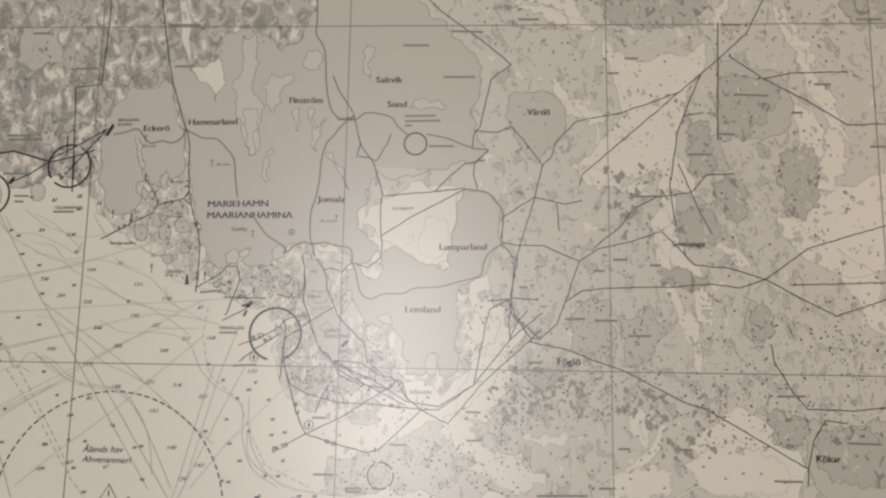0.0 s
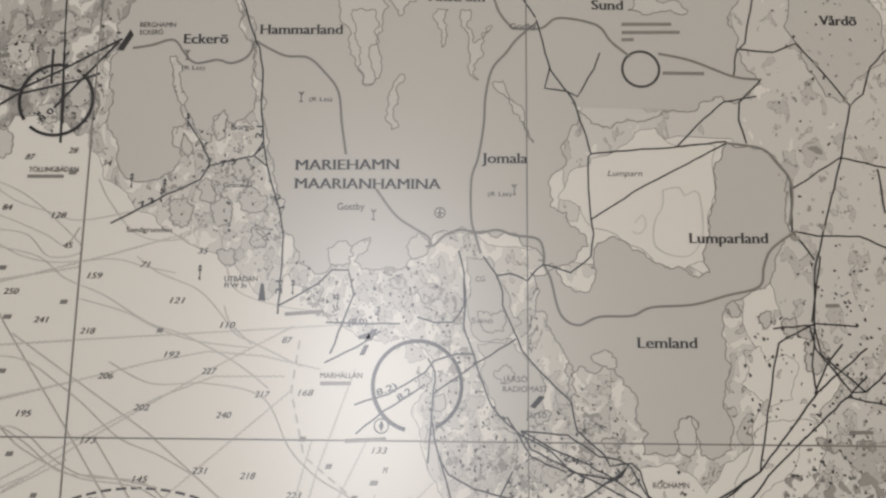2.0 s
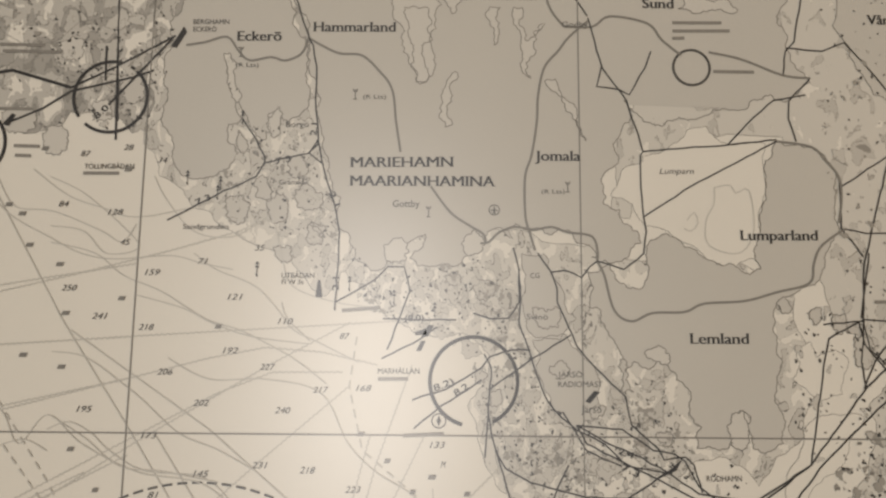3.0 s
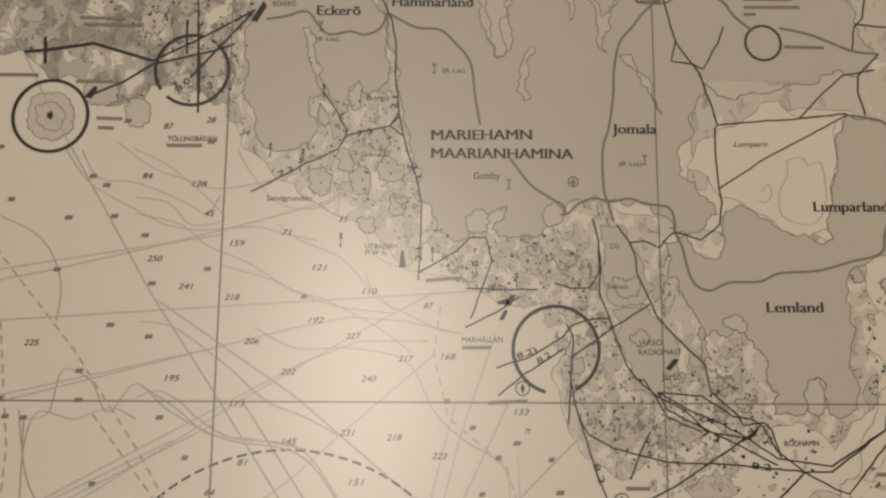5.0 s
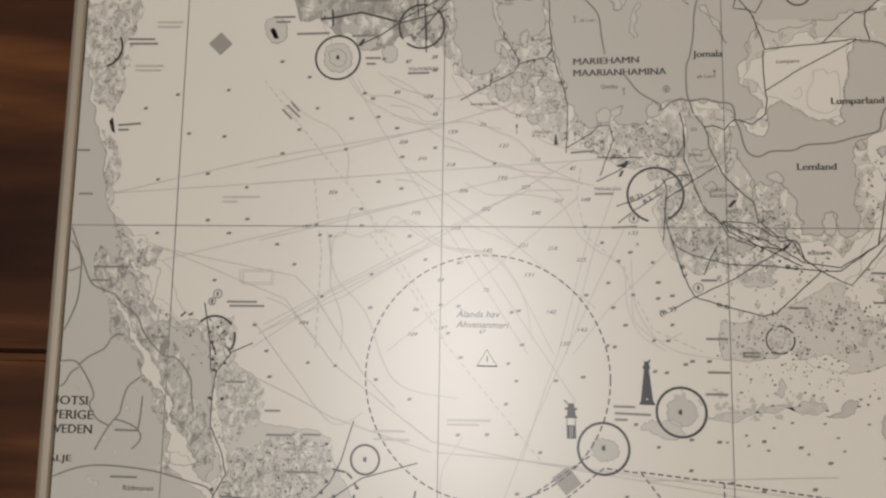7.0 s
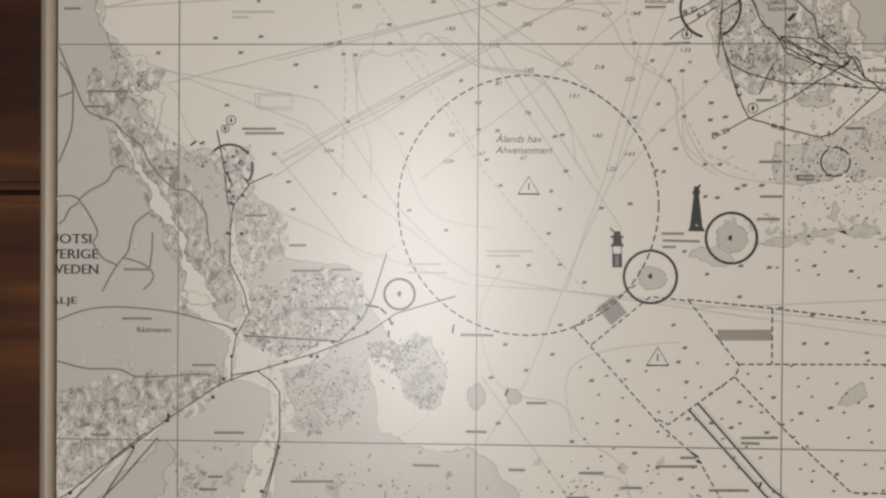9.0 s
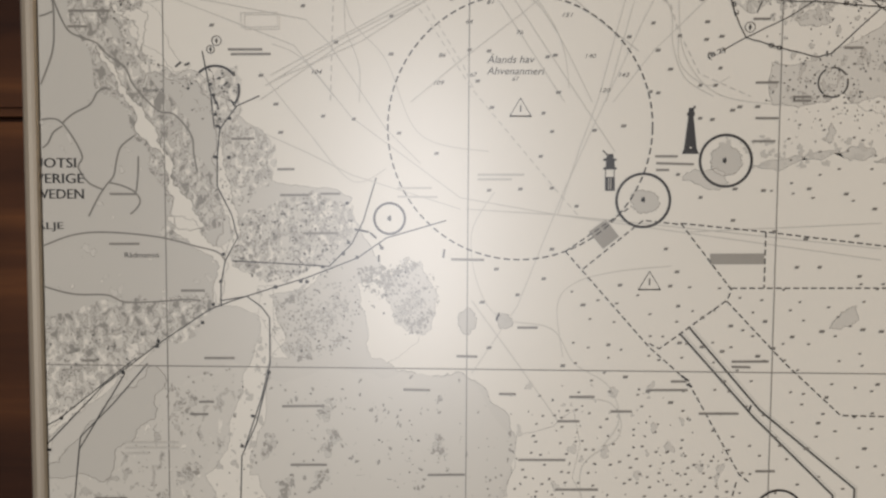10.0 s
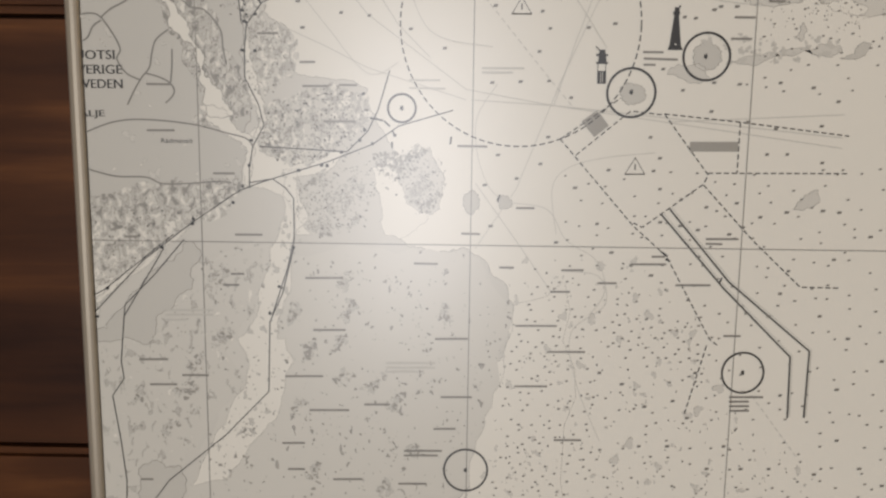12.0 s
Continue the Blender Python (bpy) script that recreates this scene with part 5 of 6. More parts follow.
for pts in ([(-76, 61.9), (-60.8, 43.3), (-34.8, 12.4), (-18.3, -11), (-2.1, -37), (1.5, -44.9)], [(-29.2, -3.1), (-13.6, -22.6), (1, -45.2), (32.4, -82.2), (39.7, -90.4)],
            [(-53, 19.1), (-49, -11.2), (-50.2, -49.9)], [(55.2, 23.7), (53.6, 11.6), (57.2, -3.7), (71.6, -15.3), (74.1, -23.6), (82.4, -39.8), (100.7, -47.8)],
            [(119.8, -209.7), (140.9, -236.9)]):
    line("area_limit", pts, 0.38, FAINT, dash=(2.2, 1.3))
for pts in ([(81.1, -131.4), (107.2, -161.4), (142.5, -190.2), (142.4, -219.2)], [(77.8, -133.7), (105, -163.9), (134.7, -192.8), (135.5, -219.4)]):
    line("dredged_channel", pts, 0.75, GREY)
    line("dredged_channel_edge", [(p[0] + 0.9, p[1] + 0.6) for p in pts], 0.25, FAINT)
SEA_CIRCLE = (18.4, -59.2)
ring("danger_circle", SEA_CIRCLE, 47.7, 0.55, mat=GREY, dash=(2.1, 1.1), label="dashed circle round a danger area")

# tinted boxes
for pts in ([(43.9, -96.6), (50, -92), (54.9, -98.2), (49.2, -102.8)], [(87.8, -104.2), (107.2, -104), (107.3, -107.9), (87.9, -108.1)], [(-101.4, 78.5), (-96.1, 83.5), (-90.9, 78.3), (-96.1, 73.4)]):
    mesh_part("tinted_box", [at(p, Y_LINE) for p in pts], [(0, 1, 2, 3)], SKERRY, paper)
for pts in ([(-81.2, -18.9), (-68.6, -18.9), (-68.6, -24.1), (-81.2, -24.1)], [(-82.7, -18.3), (-69.4, -18.1), (-69.2, -23.2), (-82.5, -23.4)]):
    line("note_frame", pts + pts[:1], 0.25, FAINT)

# ---- rings round lights ----
for c, e, w, a0, a1 in (
        ((-45, 71.4), (-35.6, 71.5), 0.75, 0, 360),
        ((-9.8, 84.3), (-0.4, 84.5), 0.75, -130, 60), ((-9.8, 84.3), (-0.4, 84.5), 0.75, 75, 215),
        ((84.2, 13.1), (95, 13.2), 0.8, -65, 255),
        ((141, 94.7), (145.8, 94.8), 0.6, 0, 360),
        ((129.6, -42.8), (134.8, -42.8), 0.5, 30, 100), ((129.6, -42.8), (134.8, -42.8), 0.5, -50, 15),
        ((129.6, -42.8), (134.8, -42.8), 0.5, 120, 230), ((129.6, -42.8), (134.8, -42.8), 0.5, 240, 300),
        ((92.5, -70.7), (101.7, -70.7), 0.85, 0, 360),
        ((63.3, -85.1), (72.9, -85), 0.85, 0, 360),
        ((-28.6, -92.2), (-23, -92.1), 0.75, 0, 360),
        ((115.4, -199.9), (124.1, -199.8), 0.75, 0, 360),
        ((-0.4, -245.1), (8.9, -244.9), 0.75, 0, 360),
        ((-92.1, -45.8), (-83.5, -45.8), 0.8, -35, 15), ((-92.1, -45.8), (-83.5, -45.8), 0.8, 35, 135),
        ((-148.7, 77.7), (-140, 77.5), 0.8, -75, 30),
        ((75.7, 3.5), (77.4, 3.5), 0.25, 0, 360), ((99.8, -23.4), (101.6, -23.4), 0.25, 0, 360),
        ((89.2, 56), (90.5, 56), 0.2, 0, 360)):
    ring("light_ring", c, math.dist(c, e), w * 1.1, a0, a1, mat=INK if w in (0.75, 0.8, 0.85) else GREY)
for c in ((92.1, -70.7), (63.3, -84.9), (-28.6, -92.2), (115.4, -199.9), (-0.4, -245.1), (-45, 71.4)):
    v, f = join([blob(c, 1.15, random.Random(3), Y_TEXT), blob(c, 1.3, random.Random(8), Y_TEXT - 0.00002)])
    mesh_part("light_star", v, f, INK, paper)
for c in ((75.7, 3.5), (99.8, -23.4)):
    mesh_part("buoy_mark", [at((c[0] + u, c[1] + w), Y_TEXT) for u, w in ((0.55, 0), (0, 1.3), (-0.55, 0), (0, -1.3))], [(0, 1, 2, 3)], INK, paper)
for c in ((53.1, 85.9), (72.5, 55.2), (108, 62.1), (23.1, 96.9)):
    pieces = [ribbon([(c[0] + a, c[1] + b), (c[0] + d, c[1] + e)], 0.2, Y_TEXT) for a, b, d, e in
              ((0, 1.4, 0, -1.2), (-0.5, -1.2, 0.5, -1.2), (-0.6, 1.5, -0.25, 0.7), (0.6, 1.5, 0.25, 0.7))]
    mesh_part("radio_mast_sign", *join(pieces), GREY, paper)
c = (89.2, 56)
pieces = [ribbon([(c[0] + a, c[1] + b), (c[0] + d, c[1] + e)], 0.25, Y_TEXT) for a, b, d, e in ((0, 1, 0, -0.9), (-0.9, -0.1, 0.9, -0.1), (-0.4, -0.8, 0.4, -0.8))]
mesh_part("airport_sign", *join(pieces), GREY, paper)

for pts in ([(-106.8, -37.6), (-104.7, -35.9)], [(-103.3, -37.1), (-101.6, -36.1)], [(-41.4, -96.2), (-36.1, -97.2)], [(-35.7, -97.4), (-33.4, -99.5)], [(-32.3, -101.4), (-31.3, -103.5)],
            [(-32.5, -105.6), (-32.5, -108.1)], [(-8.5, -103.3), (-8.9, -106.4)], [(-93.2, -47.5), (-91.9, -50.6)], [(-89, -44.4), (-87.7, -42.9)], [(-86.5, -49.5), (-84.8, -52)],
            [(78.3, -148.9), (81.3, -150.9)], [(80.4, -152.2), (82.5, -153)], [(103.3, -161.7), (104.1, -159.6)], [(10.7, -129.3), (11.7, -126.5)]):
    line("sector_stroke", pts, 0.7, INK, y=Y_TEXT)

# beacons along the Swedish fairways
for x, z in [(-114.6, -138.3), (-115.0, -140.2), (-127.9, -150.2), (-151.7, -167.7), (-156.5, -179.9), (-93.8, -124.3), (-97.9, -131.2), (-70.7, -117.6), (-61.2, -115.4), (-89.8, -105.7), (-90.9, -115.8), (-73.3, -149.4), (-79.5, -166.0), (-83.6, -177.4), (-94.2, -43.8), (-92.8, -47.7), (-91.9, -50.5), (-92.2, -54.7), (-91.6, -58.9), (-92.7, -70.1), (-87.5, -70.3), (-87.0, -56.1), (-70.5, -117.7), (-61.3, -115.5), (-59.0, -115.7), (-53.2, -110.1), (-45.6, -105.2), (-43.6, -101.1), (-40.5, -106.6), (-44.1, -86.7), (-31.4, -103.0)]:
    y = Y_TEXT - lift()
    mesh_part("beacon", [at((x + u * 0.62, z + w * 0.55), y) for u, w in ((-1, -1), (1, -1), (1, 1), (-1, 1))], [(0, 1, 2, 3)], INK, paper)
scatter("rock", [(-97.5, -38.3), (-91.9, -37.1), (-86.2, -38.8), (-83.8, -44.4), (-84.6, -49.9), (-88.6, -55.5), (-92.0, -57.8), (-94.2, -48.9)], 26, 0.35, 0.75, INK, 361, y=Y_TEXT)
for k, c in enumerate([(-91.6, -28.2), (-93.8, -31.3)]):
    ring("light_ring", c, 1.7 - 0.3 * k, 0.3, mat=GREY)
    mesh_part("buoy_mark", [at((c[0] + u, c[1] + w), Y_TEXT - lift()) for u, w in ((0.5, 0), (0, 1.1), (-0.5, 0), (0, -1.1))], [(0, 1, 2, 3)], INK, paper)
for k, shape in enumerate(([(87.6, -67.5), (92.8, -65.0), (98.2, -68.6), (97.5, -74.0), (91.8, -76.1), (87.2, -72.8)], [(58.8, -83.1), (63.2, -81.2), (69.0, -84.4), (67.9, -88.6), (61.3, -89.5)], [(-2.5, -126.3), (1.2, -125.0), (3.4, -130.8), (-0.3, -134.7), (-3.3, -131.3)], [(10.5, -128.2), (15.2, -126.9), (16.7, -130.7), (12.2, -132.4)])):
    area("shoal", rounded(shape), LAND, Y_DEEP, 0.38, levels=3, outline=0.16, seed=95 + k)

# pilot and light flares
for pts in ([(4.9, 98.3), (7.9, 103.7), (8.8, 102.2), (6.3, 97.7)], [(44.6, 33.4), (46.3, 33.3), (45.7, 37.5), (45.1, 37.7)], [(128.8, -9.9), (130.9, -8.5), (135.1, -5.1), (133.6, -7.8)],
            [(111.6, 8.5), (112.8, 8), (115.3, 10.8), (113.9, 11.1)], [(69.4, 24.9), (72.2, 25.9), (72.5, 24.4), (69.7, 24.2)], [(71.1, 23.8), (72.8, 26.7), (74.2, 26.7), (72.8, 23.9)],
            [(69.9, 20.3), (71.1, 22.8), (72.2, 22.8), (71.1, 20.4)], [(-143.5, 44.9), (-142.1, 46.6), (-140.6, 39.6), (-142.2, 40.6)], [(-74.3, 83.5), (-72.4, 84.5), (-70.7, 80.4), (-72.2, 80)],
            [(-74.8, 84.3), (-73.2, 85.1), (-71.4, 80.7), (-72.8, 80.3)], [(-36.8, 76.5), (-34.5, 79.5), (-33.5, 79.1), (-35, 76.1)]):
    mesh_part("light_flare", [at(p, Y_TEXT) for p in pts], [(0, 1, 2, 3)], INK, paper)

# warning triangles
for a, b, c in ([(14.8, -55), (22.6, -55), (18.6, -48.6)], [(62.2, -117.5), (70.2, -117.4), (66.2, -110.8)]):
    tri = line("warning_triangle", [a, b, c, a, b], 0.5, INK)
    m = ((a[0] + b[0]) / 2, a[1] + (c[1] - a[1]) * 0.12)
    top = (m[0], a[1] + (c[1] - a[1]) * 0.62)
    low = (m[0], a[1] + (c[1] - a[1]) * 0.25)
    line("warning_stroke", [low, top], 0.45, INK, y=Y_TEXT)

# lighthouse pictures
def drawing(name, shapes, label):
    pieces = []
    for k, pts in enumerate(shapes):
        pieces.append(([at(p, Y_TEXT - 0.00001 * k) for p in pts], [tuple(range(len(pts)))]))
    return mesh_part(name, *join(pieces), INK, paper, label)


drawing("lighthouse_picture", ([(76.8, -68.3), (82.9, -68.3), (82, -66.5), (80.6, -54.8), (78.8, -54.8), (77.5, -66.5)], [(78.4, -54.8), (81, -54.8), (81, -53.5), (78.3, -53.6)],
                               [(78.8, -53.6), (80.8, -53.5), (80.6, -51.9), (78.9, -51.9)], [(80.6, -52.3), (81.2, -52.1), (81.2, -51.1), (80.5, -51.3)]), "black printed lighthouse")
mesh_part("lighthouse_window", *blob((79.8, -66.1), 0.45, random.Random(1), Y_TEXT - 0.00005), PAPER, paper)
drawing("lighthouse_picture", ([(49.5, -81.7), (53, -81.7), (52.9, -76.7), (49.4, -76.7)], [(48.8, -74), (53.5, -74), (53.5, -73.2), (48.8, -73.2)],
                               [(49.6, -73.2), (52.9, -73.2), (52.6, -70.7), (49.7, -70.7)], [(48.7, -70.9), (53.4, -70.9), (53.4, -70.1), (48.7, -70.1)],
                               [(49.7, -70.1), (52.4, -70.1), (52.2, -68.4), (50.1, -68.5)], [(48.3, -67.4), (50.3, -69.3), (50.5, -68.9), (48.5, -67)]), "black and white printed lighthouse")
for x in (-1.55, 1.55):
    c = (51.1, -75.3)
    line("lighthouse_edge", [(c[0] + x, c[1] - 1.5), (c[0] + x, c[1] + 1.3)], 0.3, INK)
    line("lighthouse_edge", [(c[0] + x * 0.25, c[1] - 6), (c[0] + x * 0.25, c[1] - 1.8)], 0.25, FAINT, y=Y_TEXT - 0.00004)

# ---- names ----
for text, p, q, cap in (
        ("MARIEHAMN", (52.6, 66.6), (78.5, 67.1), 2.7), ("MAARIANHAMINA", (52.6, 61.8), (89.2, 62.1), 2.7),
        ("Jomala", (99.8, 69), (111.3, 69.1), 2.7), ("Lumparland", (152.1, 49), (171.6, 49.2), 2.7),
        ("Lemland", (138.3, 22.8), (152.7, 22.9), 2.7), ("Hammarland", (41.9, 102.9), (63.1, 103.2), 2.7),
        ("Eckerö", (22.1, 100), (33.4, 100.2), 2.7), ("Finström", (85.8, 112.8), (100.2, 112.8), 2.7),
        ("Saltvik", (123.4, 122), (134.7, 122), 2.7), ("Sund", (128.6, 111), (136.7, 111), 2.7),
        ("Vårdö", (188.6, 107.5), (198.2, 107.5), 2.7), ("Föglö", (200.8, 2.4), (209.9, 2.3), 2.9),
        ("Kökar", (301.6, -33.6), (310.9, -33.6), 2.7), ("Sottunga", (248.2, 51.3), (261.3, 51.4), 2.3)):
    writing(text, p, q, cap, INK, weight=0.13, serif=True)
for text, p, q, cap in (
        ("Gottby", (63.4, 56.4), (70.2, 56.5), 1.8), ("Borgö", (35.6, 76.9), (41.4, 77), 1.5),
        ("Godby", (107, 105.3), (113.9, 105.4), 1.5), ("CG", (98.3, 38.7), (100.6, 38.8), 1.3),
        ("Svinö", (97.3, 28.4), (102.6, 28.4), 1.4), ("JÄRSÖ", (105, 14.3), (111, 14.3), 1.4),
        ("RADIOMAST", (105, 11.9), (116, 12), 1.4), ("Järsö", (110.6, 5.8), (115.6, 5.8), 1.8),
        ("RÖDHAMN", (140.9, -10.3), (149.5, -10.2), 1.4), ("Sandgrunden", (10.8, 50.1), (22.1, 50.2), 1.3),
        ("Granskär", (34.4, 61.8), (41.8, 61.9), 1.3), ("TÖLLINGBÅDAN", (-15, 65.2), (-2.5, 65.4), 1.35),
        ("UTBÅDAN", (36, 38), (44.2, 38.1), 1.35), ("MARHÄLLAN", (60.6, 14.7), (70.8, 14.8), 1.35),
        ("BERGHAMN", (10.3, 104.4), (19.6, 104.5), 1.35), ("ECKERÖ", (10.4, 102.3), (16.4, 102.4), 1.35),
        ("(R Lts)", (21.9, 92.9), (27.8, 92.9), 1.1), ("(R Lts)", (55.2, 84.8), (61.1, 84.9), 1.1),
        ("(R Lts)", (101.3, 60.4), (107.2, 60.5), 1.1), ("Rådmansö", (-126.6, -107.2), (-113.8, -107.1), 1.9),
        ("Björkö", (-118.7, -46.7), (-111.3, -46.7), 1.7), ("Fl W 3s", (36.1, 36.5), (41.5, 36.5), 1.2)):
    writing(text, p, q, cap, GREY)
for text, p, q, cap in (("Ålands hav", (6.4, -36.1), (23.6, -36), 2.6), ("Ahvenanmeri", (6.4, -40.1), (27.2, -40.2), 2.6),
                        ("Lumparn", (131.7, 66), (140.6, 66.1), 1.5)):
    writing(text, p, q, cap, GREY, slant=0.25)
for text, p, q, cap in (("UOTSI", (-160, -74.3), (-144.2, -74.2), 3.6), ("VERIGE", (-159.6, -80), (-141.3, -79.9), 3.6),
                        ("WEDEN", (-160.1, -85.7), (-141.5, -85.6), 3.6), ("ÄLJE", (-159.6, -97.1), (-149.3, -96.8), 2.6)):
    writing(text, p, q, cap, INK, weight=0.13, serif=True)

# depths written along the fairways
for text, p, q in (("7.3", (33.5, 67.1), (37.3, 68)), ("7.3", (13.9, 56.1), (17.4, 57.7)), ("2.1", (43.4, 74.8), (43.6, 78)),
                   ("2.1", (47.1, 59.8), (48.6, 56.3)), ("2.1", (50.3, 35.1), (50.3, 38.4)), ("8.0", (-12.8, 78.2), (-9.9, 81.2)),
                   ("(8.2)", (73.7, 10.2), (79.4, 12.4)), ("8.2", (79.9, 9.4), (83, 11.4)), ("(8.0)", (67, 27.6), (71.7, 27.7)),
                   ("7.3", (120, -7.7), (124.2, -9.5)), ("2.4", (119.4, -3.9), (123, -5.1)), ("(8.2)", (85.5, -34.6), (91.4, -31.7)),
                   ("8.0", (106.4, -30.3), (110.8, -31.6)), ("8.2", (132.3, -15.7), (137.1, -16.2)), ("8.2", (92.8, -14.8), (94.4, -19.5))):
    writing(text, p, q, 1.6, INK, weight=0.05)


def buoy(p, up=1):
    pieces = [ribbon([(p[0], p[1] - 1.4), (p[0], p[1] + 1.2)], 0.18, Y_TEXT)]
    for h in (1.3, 0.5):
        y = Y_TEXT - lift()
        pieces.append(([at((p[0] + u, p[1] + (h + w) * up), y) for u, w in ((-0.55, 0), (0.55, 0), (0, 0.75))], [(0, 1, 2)]))
    pieces.append(blob((p[0], p[1] - 1.5), 0.42, random.Random(4), Y_TEXT))
    mesh_part("buoy", *join(pieces), INK, paper)


for p in [(11.2, 63.2), (19.6, 61.9), (53, 36.7), (64.2, 33.4), (24.4, 79.3), (19, 59.5), (29.8, 40.1), (74.4, 30.4)]:
    buoy(p)

# ---- soundings ----
PLACED = []


def free(p, gap=2.4):
    if any(math.dist(p, q) < gap for q in PLACED):
        return False
    PLACED.append(p)
    return True


def sounding(text, p, size=1.5):
    if not free(p, 3.4):
        return
    w = 0.42 * size * len(text)
    writing(text, (p[0] - w, p[1] - size * 0.5), (p[0] + w, p[1] - size * 0.5), size, GREY, slant=0.3)


for text, p in (("250", (-16.4, 35)), ("241", (-8.4, 28.1)),
                ("218", (3.2, 25.5)), ("121", (24.7, 33.2)), ("110", (37.4, 27.3)), ("192", (24.2, 20)), ("227", (33.5, 16.1)), ("217", (46.7, 10.7)), ("168", (57.2, 11.2)), ("240", (37.6, 5.7)), ("206", (8.5, 14.7)), ("202", (17.7, 7.3)), ("195", (-10.4, 5.6)), ("87", (52.2, 23.8)), ("133", (75.4, -2.2)),
                ("218", (44.1, -8.4)), ("231", (32.6, -7.3)), ("145", (18.6, -9.4)), ("223", (55.2, -12.8)), ("128", (-6.3, 54.2)), ("159", (3.9, 39.1)), ("71", (16.2, 42)), ("35", (30.3, 45.6)), ("87", (-14.9, 69.2)), ("34", (4.6, 67.8)), ("28", (-4.2, 71)), ("84", (-19.4, 56.1)), ("45", (-3.4, 46.6)), ("173", (5.6, -0.5)), ("M", (76.9, -6.8)), ("81", (7.5, -14.4)), ("64", (0, -21.4)), ("76", (18.1, -25.2)), ("151", (35.1, -19)), ("140", (43.6, -33.5)), ("67", (16.8, -41.7)), ("67", (1.7, -40.2)), ("120", (48.8, -45.7)), ("143", (55.5, -40.2)), ("109", (-10.8, -43.1)), ("225", (-45, 14)), ("188", (-10.8, 5.9)), ("197", (-55.4, -0.1)), ("104", (-55.1, -39.3)), ("86", (-9.7, -33.3))):
    sounding(text, p)


def marks(points, seed, size=0.95, mat=SMALL):
    """Soundings too small to read."""
    rnd = random.Random(seed)
    pieces = []
    for p in filter(free, points):
        w, y = rnd.uniform(0.7, 0.95) * size, Y_TEXT - lift()
        pieces.append(([at((p[0] + u * w + v * 0.25, p[1] + v * size), y) for u, v in ((-1, -0.55), (1, -0.55), (1.1, 0.55), (-0.9, 0.55))], [(0, 1, 2, 3)]))
    tagged(mesh_part("sounding", *join(pieces), mat, paper), kind="stuff")


marks([(-119.1, -3.2), (-88.2, -3.1), (-67.6, -7.6), (-49.9, -3.7), (-93.3, -22.6), (-60.1, -15.8), (-53, -38.7), (-75.5, -40.6), (-70.1, -50.9), (-52.9, -55.2), (-41.7, -56.2), (-68.4, -61.1), (-25.2, -61.2), (-28.2, -32.9), (-28.1, -19.5), (-9.3, -42.5), (7.1, -31.8), (19.4, -24.8), (44.3, -33.2), (44.8, -8.3), (55.7, -12.4), (57.1, -26.8), (65.6, -21.9), (54.4, -39.9), (72, -38.2), (49.6, -45), (32.2, -46.5), (26.9, -53.9), (30.1, -60.5), (45.3, -60), (55.7, -58.4), (-11.6, -68.5), (26.1, -69.4), (67.8, -46.6), (83.8, -83.9), (75.5, -75.7), (7.6, -81.7), (18.9, -81.2), (30.3, -80.8), (39.3, -87.3), (82.9, -55.6), (85.9, -32.7), (88.1, -43.9), (-6.4, -13.4)], 1)
marks([(84.7, -21.5), (89.9, -26.6), (89.7, -37.8), (82.7, -43.9), (94.4, -52.7), (96, -80.8), (106.2, -81.3), (122.4, -80.6), (135.6, -82.4), (145.9, -87.7), (30.6, -103), (71.8, -102.6), (27.8, -113.8), (18.3, -119.8), (10.5, -110.4), (5.4, -122.6), (42.2, -123.3), (55.5, -115.9), (76, -110.9), (73.7, -116.1), (76.7, -123.4), (85.6, -127.5), (95.9, -130.5), (108.2, -128.7), (95.6, -92.1), (110.5, -96.1), (121.8, -98.7), (140, -97.4), (119, -108.9), (127.1, -108.8), (141.4, -112), (51.7, -137.9), (77.5, -136.9), (85.8, -138.3), (93, -139.9), (111.4, -138.6), (128.7, -132.2), (143.3, -131.4), (150, -132), (8.1, -139.4), (35.2, -145.8), (58.1, -149.7), (66.4, -154.9), (74.8, -159)], 2)
marks([(-127.7, 50.4), (-113.8, 56.2), (-107.8, 39.2), (-92.4, 37.8), (-98.7, 21.9), (-120.2, 19.5), (-81.6, 16.1), (-67, 30.4), (-60.3, 40.5), (-52.9, 49.6), (-38.4, 45.1), (-40.3, 32), (-45, 14.7), (-26.3, 18.4), (-68.8, 70), (-56.8, 63.1), (-91.5, 57.9), (-25.3, 70.4), (-18.8, 57), (-3.9, 65.2), (3.5, 39.5), (-3.3, 32.5), (-29.6, 53.5), (-33, 7.2), (-9.7, 6.1), (8.5, 15.4), (24.3, 20.7), (37.9, 6.7), (25.4, 33.3), (33.4, 17.2), (20.9, 25.8), (52.4, 24.6), (-80.7, 2.8), (-89, -3.1), (-97.6, 2.3), (-120, -1.9), (-68.5, -6.5), (-60.8, -15.1), (-51.5, 0.6), (-45.5, -4), (-32.8, 0.2), (-13, -3.9), (-28.7, -19.3), (-28.3, -32.3)], 3)
